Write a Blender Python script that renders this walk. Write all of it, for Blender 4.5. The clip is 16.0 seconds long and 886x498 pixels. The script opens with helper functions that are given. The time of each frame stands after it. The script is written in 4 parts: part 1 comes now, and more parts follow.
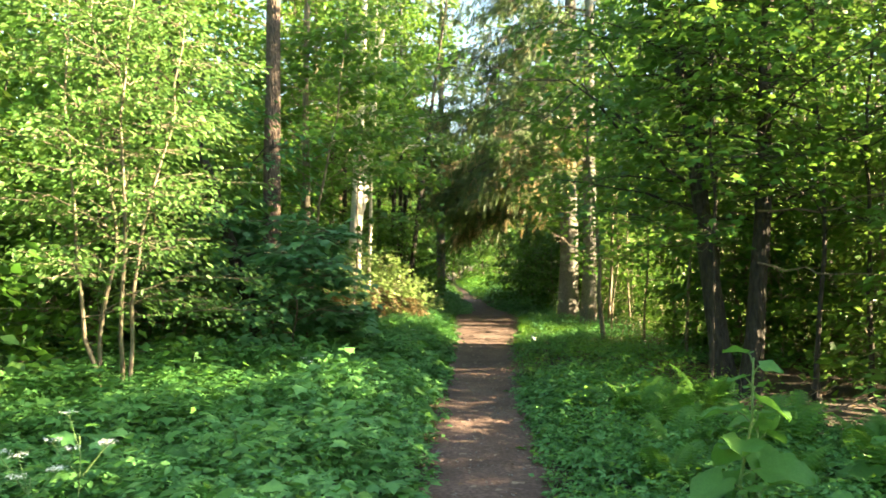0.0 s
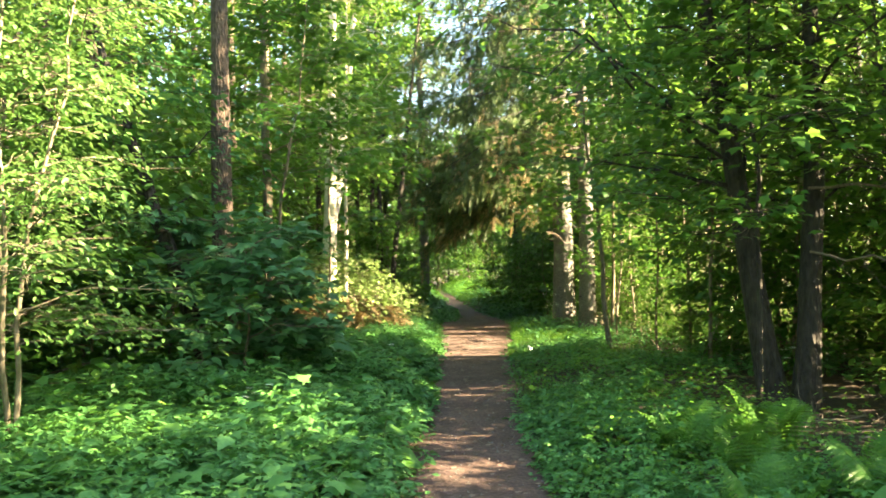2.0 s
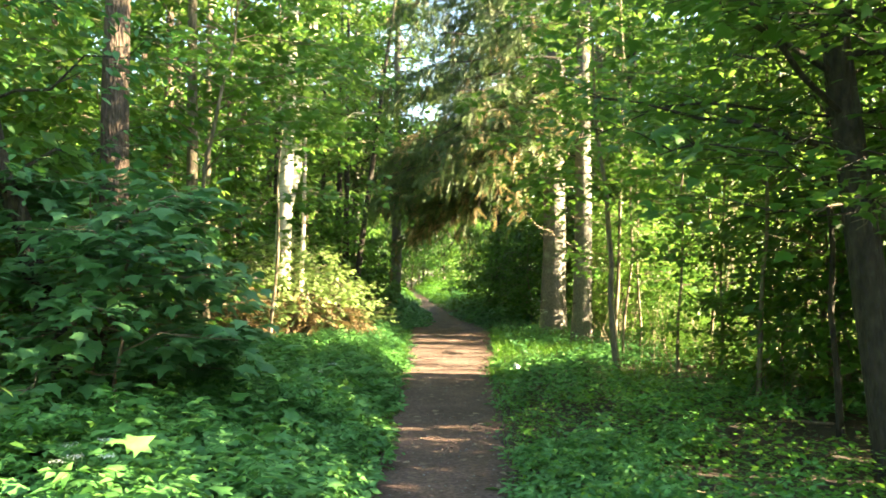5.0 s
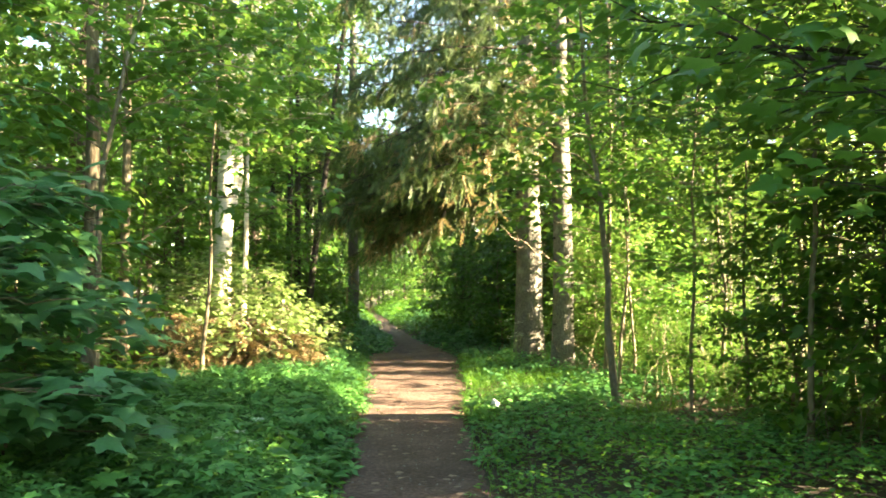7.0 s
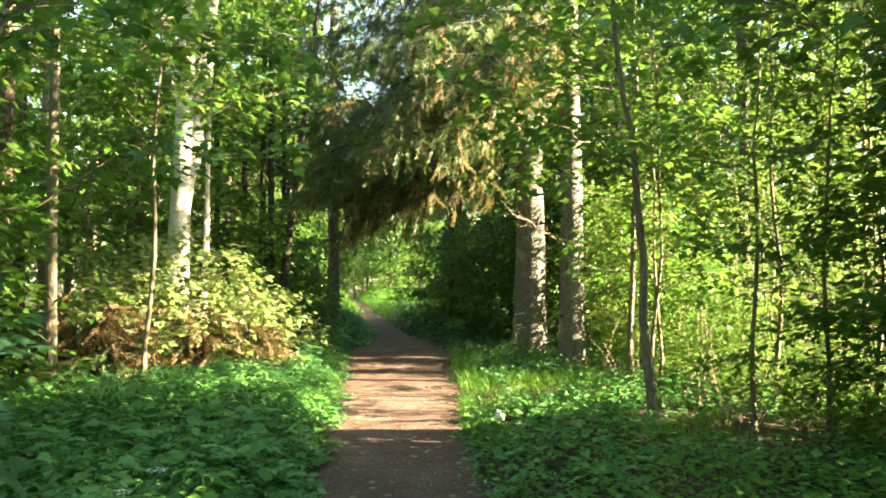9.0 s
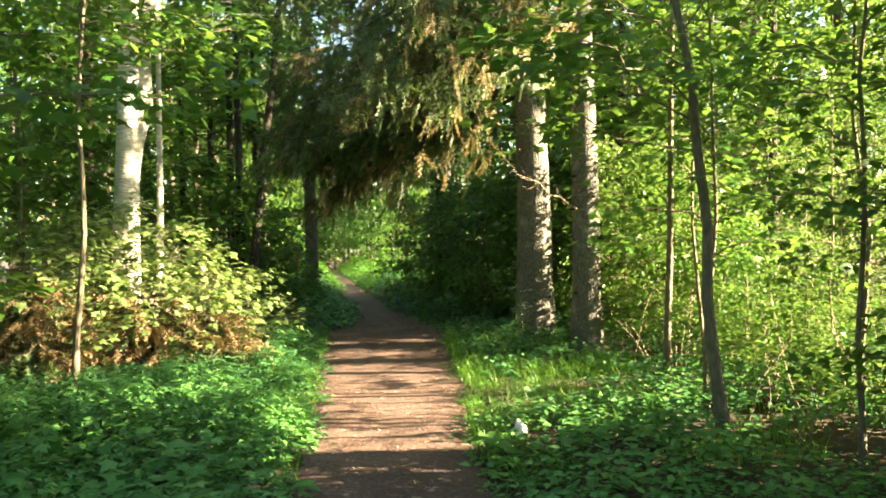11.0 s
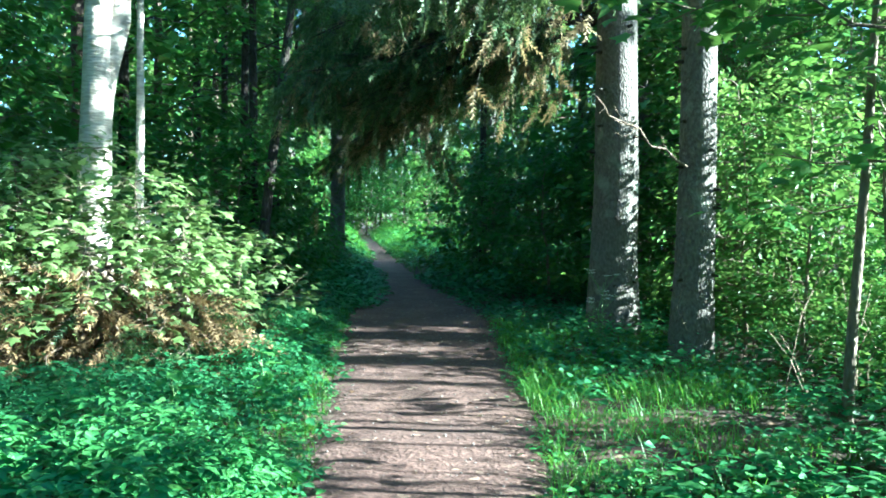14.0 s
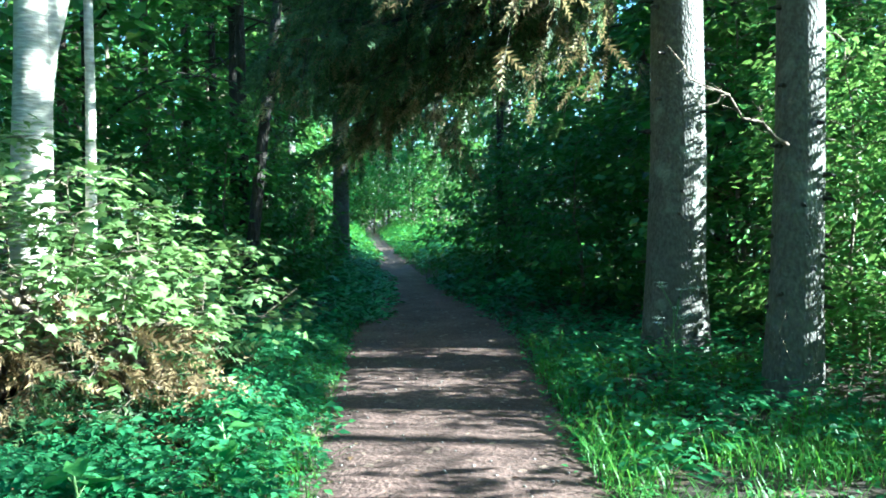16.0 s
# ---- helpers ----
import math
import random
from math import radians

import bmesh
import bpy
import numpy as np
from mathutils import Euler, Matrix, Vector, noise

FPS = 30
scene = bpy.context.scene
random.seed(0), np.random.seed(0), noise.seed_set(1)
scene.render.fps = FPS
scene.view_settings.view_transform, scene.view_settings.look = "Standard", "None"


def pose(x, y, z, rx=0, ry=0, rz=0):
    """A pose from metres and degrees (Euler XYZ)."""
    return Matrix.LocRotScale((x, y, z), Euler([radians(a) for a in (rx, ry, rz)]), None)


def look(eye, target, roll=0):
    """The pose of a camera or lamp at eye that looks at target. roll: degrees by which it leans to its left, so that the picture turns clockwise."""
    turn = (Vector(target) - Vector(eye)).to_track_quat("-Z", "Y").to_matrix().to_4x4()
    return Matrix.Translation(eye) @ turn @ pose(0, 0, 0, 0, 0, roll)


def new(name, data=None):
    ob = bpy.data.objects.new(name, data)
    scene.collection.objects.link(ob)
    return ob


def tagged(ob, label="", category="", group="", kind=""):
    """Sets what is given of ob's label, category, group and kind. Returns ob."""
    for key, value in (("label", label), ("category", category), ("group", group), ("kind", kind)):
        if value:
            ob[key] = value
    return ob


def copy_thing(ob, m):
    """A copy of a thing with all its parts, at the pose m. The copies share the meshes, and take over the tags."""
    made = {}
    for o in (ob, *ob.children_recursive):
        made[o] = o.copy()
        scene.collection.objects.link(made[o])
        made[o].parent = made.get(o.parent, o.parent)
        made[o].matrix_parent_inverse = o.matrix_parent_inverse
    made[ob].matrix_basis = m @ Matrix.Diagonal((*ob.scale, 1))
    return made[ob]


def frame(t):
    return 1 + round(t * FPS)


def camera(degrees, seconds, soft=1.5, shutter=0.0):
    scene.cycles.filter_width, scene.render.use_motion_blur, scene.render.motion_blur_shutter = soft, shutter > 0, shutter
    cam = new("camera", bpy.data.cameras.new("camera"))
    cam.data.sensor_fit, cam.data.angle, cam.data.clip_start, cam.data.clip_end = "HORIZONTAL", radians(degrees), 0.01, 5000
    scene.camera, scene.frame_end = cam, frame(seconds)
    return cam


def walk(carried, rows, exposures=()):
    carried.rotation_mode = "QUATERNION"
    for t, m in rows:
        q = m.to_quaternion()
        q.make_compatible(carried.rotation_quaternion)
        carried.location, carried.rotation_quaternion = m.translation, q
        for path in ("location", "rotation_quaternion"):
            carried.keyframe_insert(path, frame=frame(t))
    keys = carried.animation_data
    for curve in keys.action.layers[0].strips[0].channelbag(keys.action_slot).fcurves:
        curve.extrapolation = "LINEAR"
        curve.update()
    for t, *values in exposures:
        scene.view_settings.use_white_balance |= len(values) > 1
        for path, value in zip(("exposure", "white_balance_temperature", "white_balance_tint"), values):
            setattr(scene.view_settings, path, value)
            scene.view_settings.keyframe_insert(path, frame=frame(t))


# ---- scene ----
cam = camera(58.4, 16.0, soft=1.8)
# seconds, x, y, z, yaw, pitch, roll
ROWS = [
    (0.0, -0.000, -0.000, 1.658, 0.00, 1.08, -0.36),
    (0.5, 0.029, 0.489, 1.645, -1.92, 0.90, 0.33),
    (1.0, 0.048, 0.985, 1.644, -1.60, 2.18, -0.14),
    (1.5, 0.039, 1.450, 1.615, -2.40, 1.55, 0.88),
    (2.0, 0.052, 1.938, 1.601, -1.06, 1.47, 1.24),
    (2.5, 0.068, 2.398, 1.574, -1.65, 1.47, 0.33),
    (3.0, 0.094, 2.868, 1.555, -1.22, 1.77, 0.09),
    (3.5, 0.104, 3.343, 1.523, -2.40, -0.09, -0.85),
    (4.0, 0.138, 3.832, 1.523, -2.66, 0.13, -0.77),
    (6.5, 0.248, 6.339, 1.539, -3.73, 3.27, -0.72),
    (7.0, 0.263, 6.830, 1.515, -5.71, 2.96, 0.18),
    (7.5, 0.292, 7.307, 1.500, -5.28, 2.16, -0.06),
    (8.0, 0.323, 7.800, 1.495, -5.87, 1.94, 0.31),
    (8.5, 0.366, 8.312, 1.491, -6.30, 1.71, -0.24),
    (9.0, 0.387, 8.825, 1.478, -6.78, 2.11, 0.03),
    (11.5, 0.445, 11.076, 1.552, -8.20, -0.44, 1.29),
    (12.0, 0.444, 11.519, 1.557, -7.63, -0.29, 0.85),
    (12.5, 0.455, 11.964, 1.562, -7.75, -0.40, 1.46),
    (13.0, 0.491, 12.410, 1.558, -6.95, -1.14, 0.15),
    (13.5, 0.528, 12.894, 1.554, -6.29, -1.71, 0.46),
    (14.0, 0.573, 13.370, 1.519, -5.76, -2.54, -0.55),
    (14.5, 0.585, 13.836, 1.503, -5.22, -3.33, 0.20),
    (15.0, 0.632, 14.297, 1.502, -5.08, -3.08, 0.16),
    (15.5, 0.644, 14.744, 1.513, -3.83, -2.82, 0.08),
    (16.0, 0.636, 15.210, 1.544, -5.16, -2.85, 0.44),
]
EXPOSURES = [(0.0, 4.06, 7500, 5), (4.0, 4.45, 7300, 5), (6.5, 4.5, 7400, 5), (7.5, 4.5, 7400, 6), (9.0, 4.3, 7400, 6), (12.6, 3.87, 7200, 7), (13.0, 3.85, 5900, 2), (13.5, 3.83, 4400, -6), (16.0, 3.9, 4250, -7)]
walk(cam, [(t, pose(x, y, z, 90 + pitch, roll, yaw)) for t, x, y, z, yaw, pitch, roll in ROWS], EXPOSURES)

# ---- light ----
SUN_AZIMUTH, SUN_HEIGHT = 10.0, 20.0    # degrees from +x towards -y, and above the horizon
world = bpy.data.worlds.new("sky")
scene.world = world
world.use_nodes = True
wn, wl = world.node_tree.nodes, world.node_tree.links
sky = wn.new("ShaderNodeTexSky")
sky.sky_type, sky.sun_disc = "NISHITA", False
sky.sun_elevation, sky.sun_rotation = radians(SUN_HEIGHT), radians(90 + SUN_AZIMUTH)
wl.new(sky.outputs[0], wn["Background"].inputs[0])
wn["Background"].inputs[1].default_value = 0.05
sun = new("sun", bpy.data.lights.new("sun", "SUN"))
sun.data.energy, sun.data.angle, sun.data.color = 5.0, radians(0.55), (1.0, 0.82, 0.58)
az, el = radians(-SUN_AZIMUTH), radians(SUN_HEIGHT)
SUN_WAY = Vector((math.cos(az) * math.cos(el), math.sin(az) * math.cos(el), math.sin(el)))
sun.matrix_world = look(SUN_WAY * 60, (0, 0, 0))

rng = np.random.default_rng(7)

# ---- materials ----


def node_mat(name):
    m = bpy.data.materials.new(name)
    m.use_nodes = True
    return m, m.node_tree.nodes, m.node_tree.links, m.node_tree.nodes["Principled BSDF"]


def ramp_of(nodes, stops):
    r = nodes.new("ShaderNodeValToRGB")
    while len(r.color_ramp.elements) < len(stops):
        r.color_ramp.elements.new(0.5)
    for e, (at, c) in zip(r.color_ramp.elements, stops):
        e.position, e.color = at, (*c, 1)
    return r


def leaf_material(name, dark, mid, light, through_colour, trans=0.42, rough=0.45):
    """Leaf tissue: every leaf its own green, veined mottling, light passing through."""
    m, n, l, p = node_mat(name)
    geo = n.new("ShaderNodeNewGeometry")
    tint = ramp_of(n, [(0.0, dark), (0.55, mid), (1.0, light)])
    l.new(geo.outputs["Random Per Island"], tint.inputs[0])
    tex = n.new("ShaderNodeTexNoise")
    tex.inputs["Scale"].default_value = 60
    co = n.new("ShaderNodeTexCoord")
    l.new(co.outputs["Object"], tex.inputs["Vector"])
    mix = n.new("ShaderNodeMixRGB")
    mix.blend_type = "OVERLAY"
    mix.inputs[0].default_value = 0.35
    l.new(tint.outputs[0], mix.inputs[1])
    l.new(tex.outputs["Fac"], mix.inputs[2])
    l.new(mix.outputs[0], p.inputs["Base Color"])
    p.inputs["Roughness"].default_value = rough
    p.inputs["Specular IOR Level"].default_value = 0.4
    tr = n.new("ShaderNodeBsdfTranslucent")
    mul = n.new("ShaderNodeMixRGB")
    mul.inputs[0].default_value = 0.5
    mul.inputs[1].default_value = (*through_colour, 1)
    l.new(mix.outputs[0], mul.inputs[2])
    l.new(mul.outputs[0], tr.inputs[0])
    sh = n.new("ShaderNodeMixShader")
    sh.inputs[0].default_value = trans
    l.new(p.outputs[0], sh.inputs[1])
    l.new(tr.outputs[0], sh.inputs[2])
    l.new(sh.outputs[0], n["Material Output"].inputs[0])
    return m


def bark_material(name, a, b, patch, patch_at=0.62, stretch=(9, 9, 2.2), bump=0.6, rough=0.9):
    """Bark: long furrows, plates, and lichen or pale patches."""
    m, n, l, p = node_mat(name)
    co = n.new("ShaderNodeTexCoord")
    mp = n.new("ShaderNodeMapping")
    mp.inputs["Scale"].default_value = stretch
    l.new(co.outputs["Object"], mp.inputs[0])
    t1 = n.new("ShaderNodeTexNoise")
    t1.inputs["Scale"].default_value, t1.inputs["Detail"].default_value = 2.2, 8
    l.new(mp.outputs[0], t1.inputs["Vector"])
    v = n.new("ShaderNodeTexVoronoi")
    v.inputs["Scale"].default_value = 3.0
    l.new(mp.outputs[0], v.inputs["Vector"])
    c1 = ramp_of(n, [(0.32, a), (0.68, b)])
    l.new(t1.outputs["Fac"], c1.inputs[0])
    t2 = n.new("ShaderNodeTexNoise")
    t2.inputs["Scale"].default_value, t2.inputs["Detail"].default_value = 3.1, 5
    l.new(co.outputs["Object"], t2.inputs["Vector"])
    r2 = ramp_of(n, [(patch_at, (0, 0, 0)), (patch_at + 0.1, (1, 1, 1))])
    l.new(t2.outputs["Fac"], r2.inputs[0])
    mx = n.new("ShaderNodeMixRGB")
    l.new(r2.outputs[0], mx.inputs[0])
    l.new(c1.outputs[0], mx.inputs[1])
    mx.inputs[2].default_value = (*patch, 1)
    l.new(mx.outputs[0], p.inputs["Base Color"])
    p.inputs["Roughness"].default_value = rough
    ad = n.new("ShaderNodeMath")
    ad.operation = "ADD"
    l.new(t1.outputs["Fac"], ad.inputs[0])
    l.new(v.outputs["Distance"], ad.inputs[1])
    bp = n.new("ShaderNodeBump")
    bp.inputs["Strength"].default_value, bp.inputs["Distance"].default_value = bump, 0.03
    l.new(ad.outputs[0], bp.inputs["Height"])
    l.new(bp.outputs[0], p.inputs["Normal"])
    return m


def soil_material(name, stops, fine=55, patch=1.3, bump=0.5, dist=0.02, litter=(0.2, 0.13, 0.07), litter_at=0.66):
    m, n, l, p = node_mat(name)
    co = n.new("ShaderNodeTexCoord")
    t1 = n.new("ShaderNodeTexNoise")
    t1.inputs["Scale"].default_value, t1.inputs["Detail"].default_value = fine, 10
    t2 = n.new("ShaderNodeTexNoise")
    t2.inputs["Scale"].default_value, t2.inputs["Detail"].default_value = patch, 6
    v = n.new("ShaderNodeTexVoronoi")
    v.inputs["Scale"].default_value = fine * 0.7
    for t in (t1, t2, v):
        l.new(co.outputs["Object"], t.inputs["Vector"])
    mean = n.new("ShaderNodeMixRGB")
    mean.inputs[0].default_value = 0.45
    l.new(t1.outputs["Fac"], mean.inputs[1])
    l.new(t2.outputs["Fac"], mean.inputs[2])
    c = ramp_of(n, stops)
    l.new(mean.outputs[0], c.inputs[0])
    sp = ramp_of(n, [(litter_at, (0, 0, 0)), (litter_at + 0.06, (1, 1, 1))])
    l.new(v.outputs["Color"], sp.inputs[0])
    mx = n.new("ShaderNodeMixRGB")
    l.new(sp.outputs[0], mx.inputs[0])
    l.new(c.outputs[0], mx.inputs[1])
    mx.inputs[2].default_value = (*litter, 1)
    l.new(mx.outputs[0], p.inputs["Base Color"])
    p.inputs["Roughness"].default_value = 0.95
    bp = n.new("ShaderNodeBump")
    bp.inputs["Strength"].default_value, bp.inputs["Distance"].default_value = bump, dist
    l.new(mean.outputs[0], bp.inputs["Height"])
    l.new(bp.outputs[0], p.inputs["Normal"])
    return m


def plain_material(name, c, c2, scale=20, rough=0.8):
    m, n, l, p = node_mat(name)
    co = n.new("ShaderNodeTexCoord")
    t = n.new("ShaderNodeTexNoise")
    t.inputs["Scale"].default_value, t.inputs["Detail"].default_value = scale, 6
    l.new(co.outputs["Object"], t.inputs["Vector"])
    r = ramp_of(n, [(0.3, c), (0.7, c2)])
    l.new(t.outputs["Fac"], r.inputs[0])
    l.new(r.outputs[0], p.inputs["Base Color"])
    p.inputs["Roughness"].default_value = rough
    return m


M_HERB = leaf_material("herb_leaf", (0.052, 0.165, 0.042), (0.095, 0.26, 0.064), (0.15, 0.35, 0.095), (0.16, 0.42, 0.07), 0.22, 0.5)
M_MAPLE = leaf_material("maple_leaf", (0.026, 0.09, 0.012), (0.045, 0.145, 0.018), (0.08, 0.2, 0.032), (0.24, 0.4, 0.07), 0.44)
M_BIRCH = leaf_material("birch_leaf", (0.04, 0.115, 0.012), (0.068, 0.175, 0.018), (0.11, 0.235, 0.035), (0.28, 0.38, 0.09), 0.36)
# On the herb layers this darker green puts shade into the colour.
M_HAZEL_AND_SHADE = leaf_material("hazel_and_shade_leaf", (0.04, 0.135, 0.05), (0.065, 0.19, 0.07), (0.095, 0.25, 0.09), (0.13, 0.36, 0.06), 0.36)
M_BURDOCK = leaf_material("burdock_leaf", (0.08, 0.21, 0.045), (0.1, 0.25, 0.055), (0.13, 0.29, 0.065), (0.18, 0.44, 0.05), 0.4, 0.6)
M_FERN = leaf_material("fern_leaf", (0.058, 0.17, 0.028), (0.085, 0.22, 0.038), (0.115, 0.265, 0.048), (0.18, 0.38, 0.05), 0.38)
M_BROAD = leaf_material("young_maple_leaf", (0.055, 0.16, 0.06), (0.085, 0.22, 0.085), (0.125, 0.29, 0.115), (0.15, 0.36, 0.09), 0.34)
M_ROWAN = leaf_material("rowan_leaf", (0.06, 0.15, 0.032), (0.095, 0.205, 0.05), (0.15, 0.275, 0.08), (0.25, 0.39, 0.1), 0.36)
# Sunlight on the shrubs is put into this leaf colour by paling it.
M_SHRUB_SUNLIT = leaf_material("sunlit_shrub_leaf", (0.13, 0.21, 0.055), (0.19, 0.29, 0.09), (0.26, 0.37, 0.14), (0.3, 0.4, 0.1), 0.36)
M_GRASS = leaf_material("grass_blade", (0.06, 0.17, 0.02), (0.09, 0.24, 0.03), (0.14, 0.3, 0.045), (0.22, 0.42, 0.03), 0.4)
# Pale stops here and in the dry needles stand for sun on the tips.
M_NEEDLE = leaf_material("spruce_needle", (0.024, 0.055, 0.018), (0.05, 0.1, 0.03), (0.13, 0.18, 0.06), (0.2, 0.27, 0.06), 0.3, 0.5)
M_NEEDLE_DRY_SUNLIT = leaf_material("dry_sunlit_spruce_needle", (0.13, 0.1, 0.045), (0.23, 0.18, 0.085), (0.36, 0.3, 0.15), (0.4, 0.31, 0.13), 0.3, 0.6)
M_DEAD_NEEDLE = leaf_material("dead_spruce_twig", (0.11, 0.075, 0.032), (0.21, 0.145, 0.065), (0.34, 0.25, 0.12), (0.32, 0.22, 0.08), 0.22, 0.7)
M_FARLEAF = leaf_material("wood_leaf", (0.03, 0.095, 0.01), (0.058, 0.16, 0.016), (0.1, 0.22, 0.035), (0.27, 0.4, 0.085), 0.38)
M_LITTER = leaf_material("fallen_leaf", (0.07, 0.04, 0.02), (0.16, 0.095, 0.045), (0.28, 0.18, 0.09), (0.2, 0.1, 0.04), 0.1, 0.8)
M_SPRUCE_BARK = bark_material("spruce_bark", (0.085, 0.078, 0.068), (0.17, 0.157, 0.14), (0.22, 0.23, 0.195), 0.58, (15, 15, 9), 0.5)
M_PINE_BARK = bark_material("pine_bark", (0.05, 0.037, 0.029), (0.13, 0.092, 0.068), (0.17, 0.13, 0.1), 0.64, (11, 11, 4.0), 1.0)
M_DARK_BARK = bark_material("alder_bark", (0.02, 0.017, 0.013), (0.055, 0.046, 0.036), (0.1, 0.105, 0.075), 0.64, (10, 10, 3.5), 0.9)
M_BIRCH_BARK = bark_material("birch_bark", (0.42, 0.38, 0.31), (0.7, 0.65, 0.57), (0.09, 0.07, 0.055), 0.63, (3, 3, 12), 0.35)
M_STEM = bark_material("sapling_bark", (0.11, 0.09, 0.06), (0.22, 0.185, 0.13), (0.24, 0.26, 0.19), 0.62, (16, 16, 5), 0.3)
M_TWIG = bark_material("dead_twig", (0.12, 0.09, 0.065), (0.27, 0.21, 0.15), (0.33, 0.3, 0.25), 0.66, (20, 20, 6), 0.3)
M_GREENSTEM = plain_material("green_stem", (0.1, 0.18, 0.05), (0.16, 0.26, 0.08), 30, 0.6)
M_UMBEL = plain_material("white_petal", (0.72, 0.74, 0.66), (0.85, 0.86, 0.8), 60)
M_PAPER = plain_material("paper", (0.7, 0.7, 0.68), (0.85, 0.85, 0.82), 9, 0.7)
M_PATH = soil_material("path_earth", [(0.3, (0.04, 0.022, 0.017)), (0.5, (0.105, 0.06, 0.046)), (0.7, (0.22, 0.135, 0.108))], 30, 1.3, 1.0, 0.025, (0.3, 0.21, 0.15), 0.87)
M_GROUND = soil_material("forest_floor", [(0.3, (0.016, 0.012, 0.008)), (0.5, (0.042, 0.03, 0.018)), (0.7, (0.085, 0.058, 0.034))], 26, 0.8, 0.9, 0.04, (0.12, 0.078, 0.042), 0.78)
M_STONE = plain_material("pebble", (0.13, 0.11, 0.1), (0.3, 0.27, 0.24), 12)

# ---- mesh building ----


class Geo:
    """Collects points with triangles and quads for one mesh."""

    def __init__(self):
        self.v, self.t, self.q, self.n = [], [], [], 0

    def add(self, v, t=None, q=None):
        if t is not None and len(t):
            self.t.append(np.asarray(t, np.int64) + self.n)
        if q is not None and len(q):
            self.q.append(np.asarray(q, np.int64) + self.n)
        self.v.append(np.asarray(v, float))
        self.n += len(v)

    def tube(self, pts, radii, sides=7, rough=0.0, cap=True):
        pts = np.asarray(pts, float)
        radii = np.broadcast_to(np.asarray(radii, float), (len(pts),))
        tan = np.gradient(pts, axis=0)
        tan /= np.linalg.norm(tan, axis=1)[:, None] + 1e-9
        ref = np.array([1.0, 0.13, 0.07]) if abs(tan[:, 0]).mean() < 0.8 else np.array([0.05, 1.0, 0.1])
        a = np.cross(tan, ref)
        a /= np.linalg.norm(a, axis=1)[:, None] + 1e-9
        b = np.cross(tan, a)
        ang = np.arange(sides) * 2 * np.pi / sides
        rr = radii[:, None] * (1 + rough * rng.normal(size=(len(pts), sides)))
        v = pts[:, None] + rr[..., None] * (np.cos(ang)[None, :, None] * a[:, None] + np.sin(ang)[None, :, None] * b[:, None])
        k = np.arange(sides)
        q = [np.stack([i * sides + k, i * sides + (k + 1) % sides, (i + 1) * sides + (k + 1) % sides, (i + 1) * sides + k], 1) for i in range(len(pts) - 1)]
        v = v.reshape(-1, 3)
        t = []
        if cap:
            e = len(v)
            v = np.vstack([v, pts[-1] + tan[-1] * radii[-1] * 0.5])
            o = (len(pts) - 1) * sides
            t = np.stack([o + k, o + (k + 1) % sides, np.full(sides, e)], 1)
        self.add(v, t, np.vstack(q))

    def leaves(self, shape, p, d, n, s):
        """Many leaves of one shape: base points p, directions d, faces n, sizes s."""
        sv, st, sq = shape
        p, d, n = (np.asarray(a, float).reshape(-1, 3) for a in (p, d, n))
        if not len(p):
            return
        d = d / (np.linalg.norm(d, axis=1)[:, None] + 1e-9)
        side = np.cross(n, d)
        side /= np.linalg.norm(side, axis=1)[:, None] + 1e-9
        up = np.cross(d, side)
        s = np.broadcast_to(np.asarray(s, float), (len(p),))
        v = p[:, None] + s[:, None, None] * (sv[None, :, 0, None] * d[:, None] + sv[None, :, 1, None] * side[:, None] + sv[None, :, 2, None] * up[:, None])
        off = (np.arange(len(p)) * len(sv))[:, None, None]
        self.add(v.reshape(-1, 3), (off + st[None]).reshape(-1, 3) if len(st) else None, (off + sq[None]).reshape(-1, 4) if len(sq) else None)

    def mesh(self, name, material, smooth=False):
        me = bpy.data.meshes.new(name)
        v = np.vstack(self.v)
        t = np.vstack(self.t) if self.t else np.zeros((0, 3), np.int64)
        q = np.vstack(self.q) if self.q else np.zeros((0, 4), np.int64)
        me.vertices.add(len(v))
        me.vertices.foreach_set("co", v.ravel())
        me.loops.add(t.size + q.size)
        me.loops.foreach_set("vertex_index", np.concatenate([t.ravel(), q.ravel()]))
        me.polygons.add(len(t) + len(q))
        me.polygons.foreach_set("loop_start", np.concatenate([np.arange(len(t)) * 3, t.size + np.arange(len(q)) * 4]))
        if smooth:
            me.polygons.foreach_set("use_smooth", np.ones(len(t) + len(q), bool))
        me.update()
        me.validate()
        me.materials.append(material)
        return me


def part(name, geo, material, parent=None, label="", smooth=False):
    ob = new(name, geo.mesh(name, material, smooth))
    if parent:
        ob.parent = parent
    return tagged(ob, label)


def thing(name, at, label, category, group="", turn=0.0, size=1.0):
    ob = new(name)
    ob.empty_display_size = 0.2
    ob.matrix_basis = pose(*at, 0, 0, turn) @ Matrix.Scale(size, 4)
    return tagged(ob, label, category, group)


def shape_of(v, t=(), q=()):
    return np.array(v, float), np.array(t, np.int64).reshape(-1, 3), np.array(q, np.int64).reshape(-1, 4)


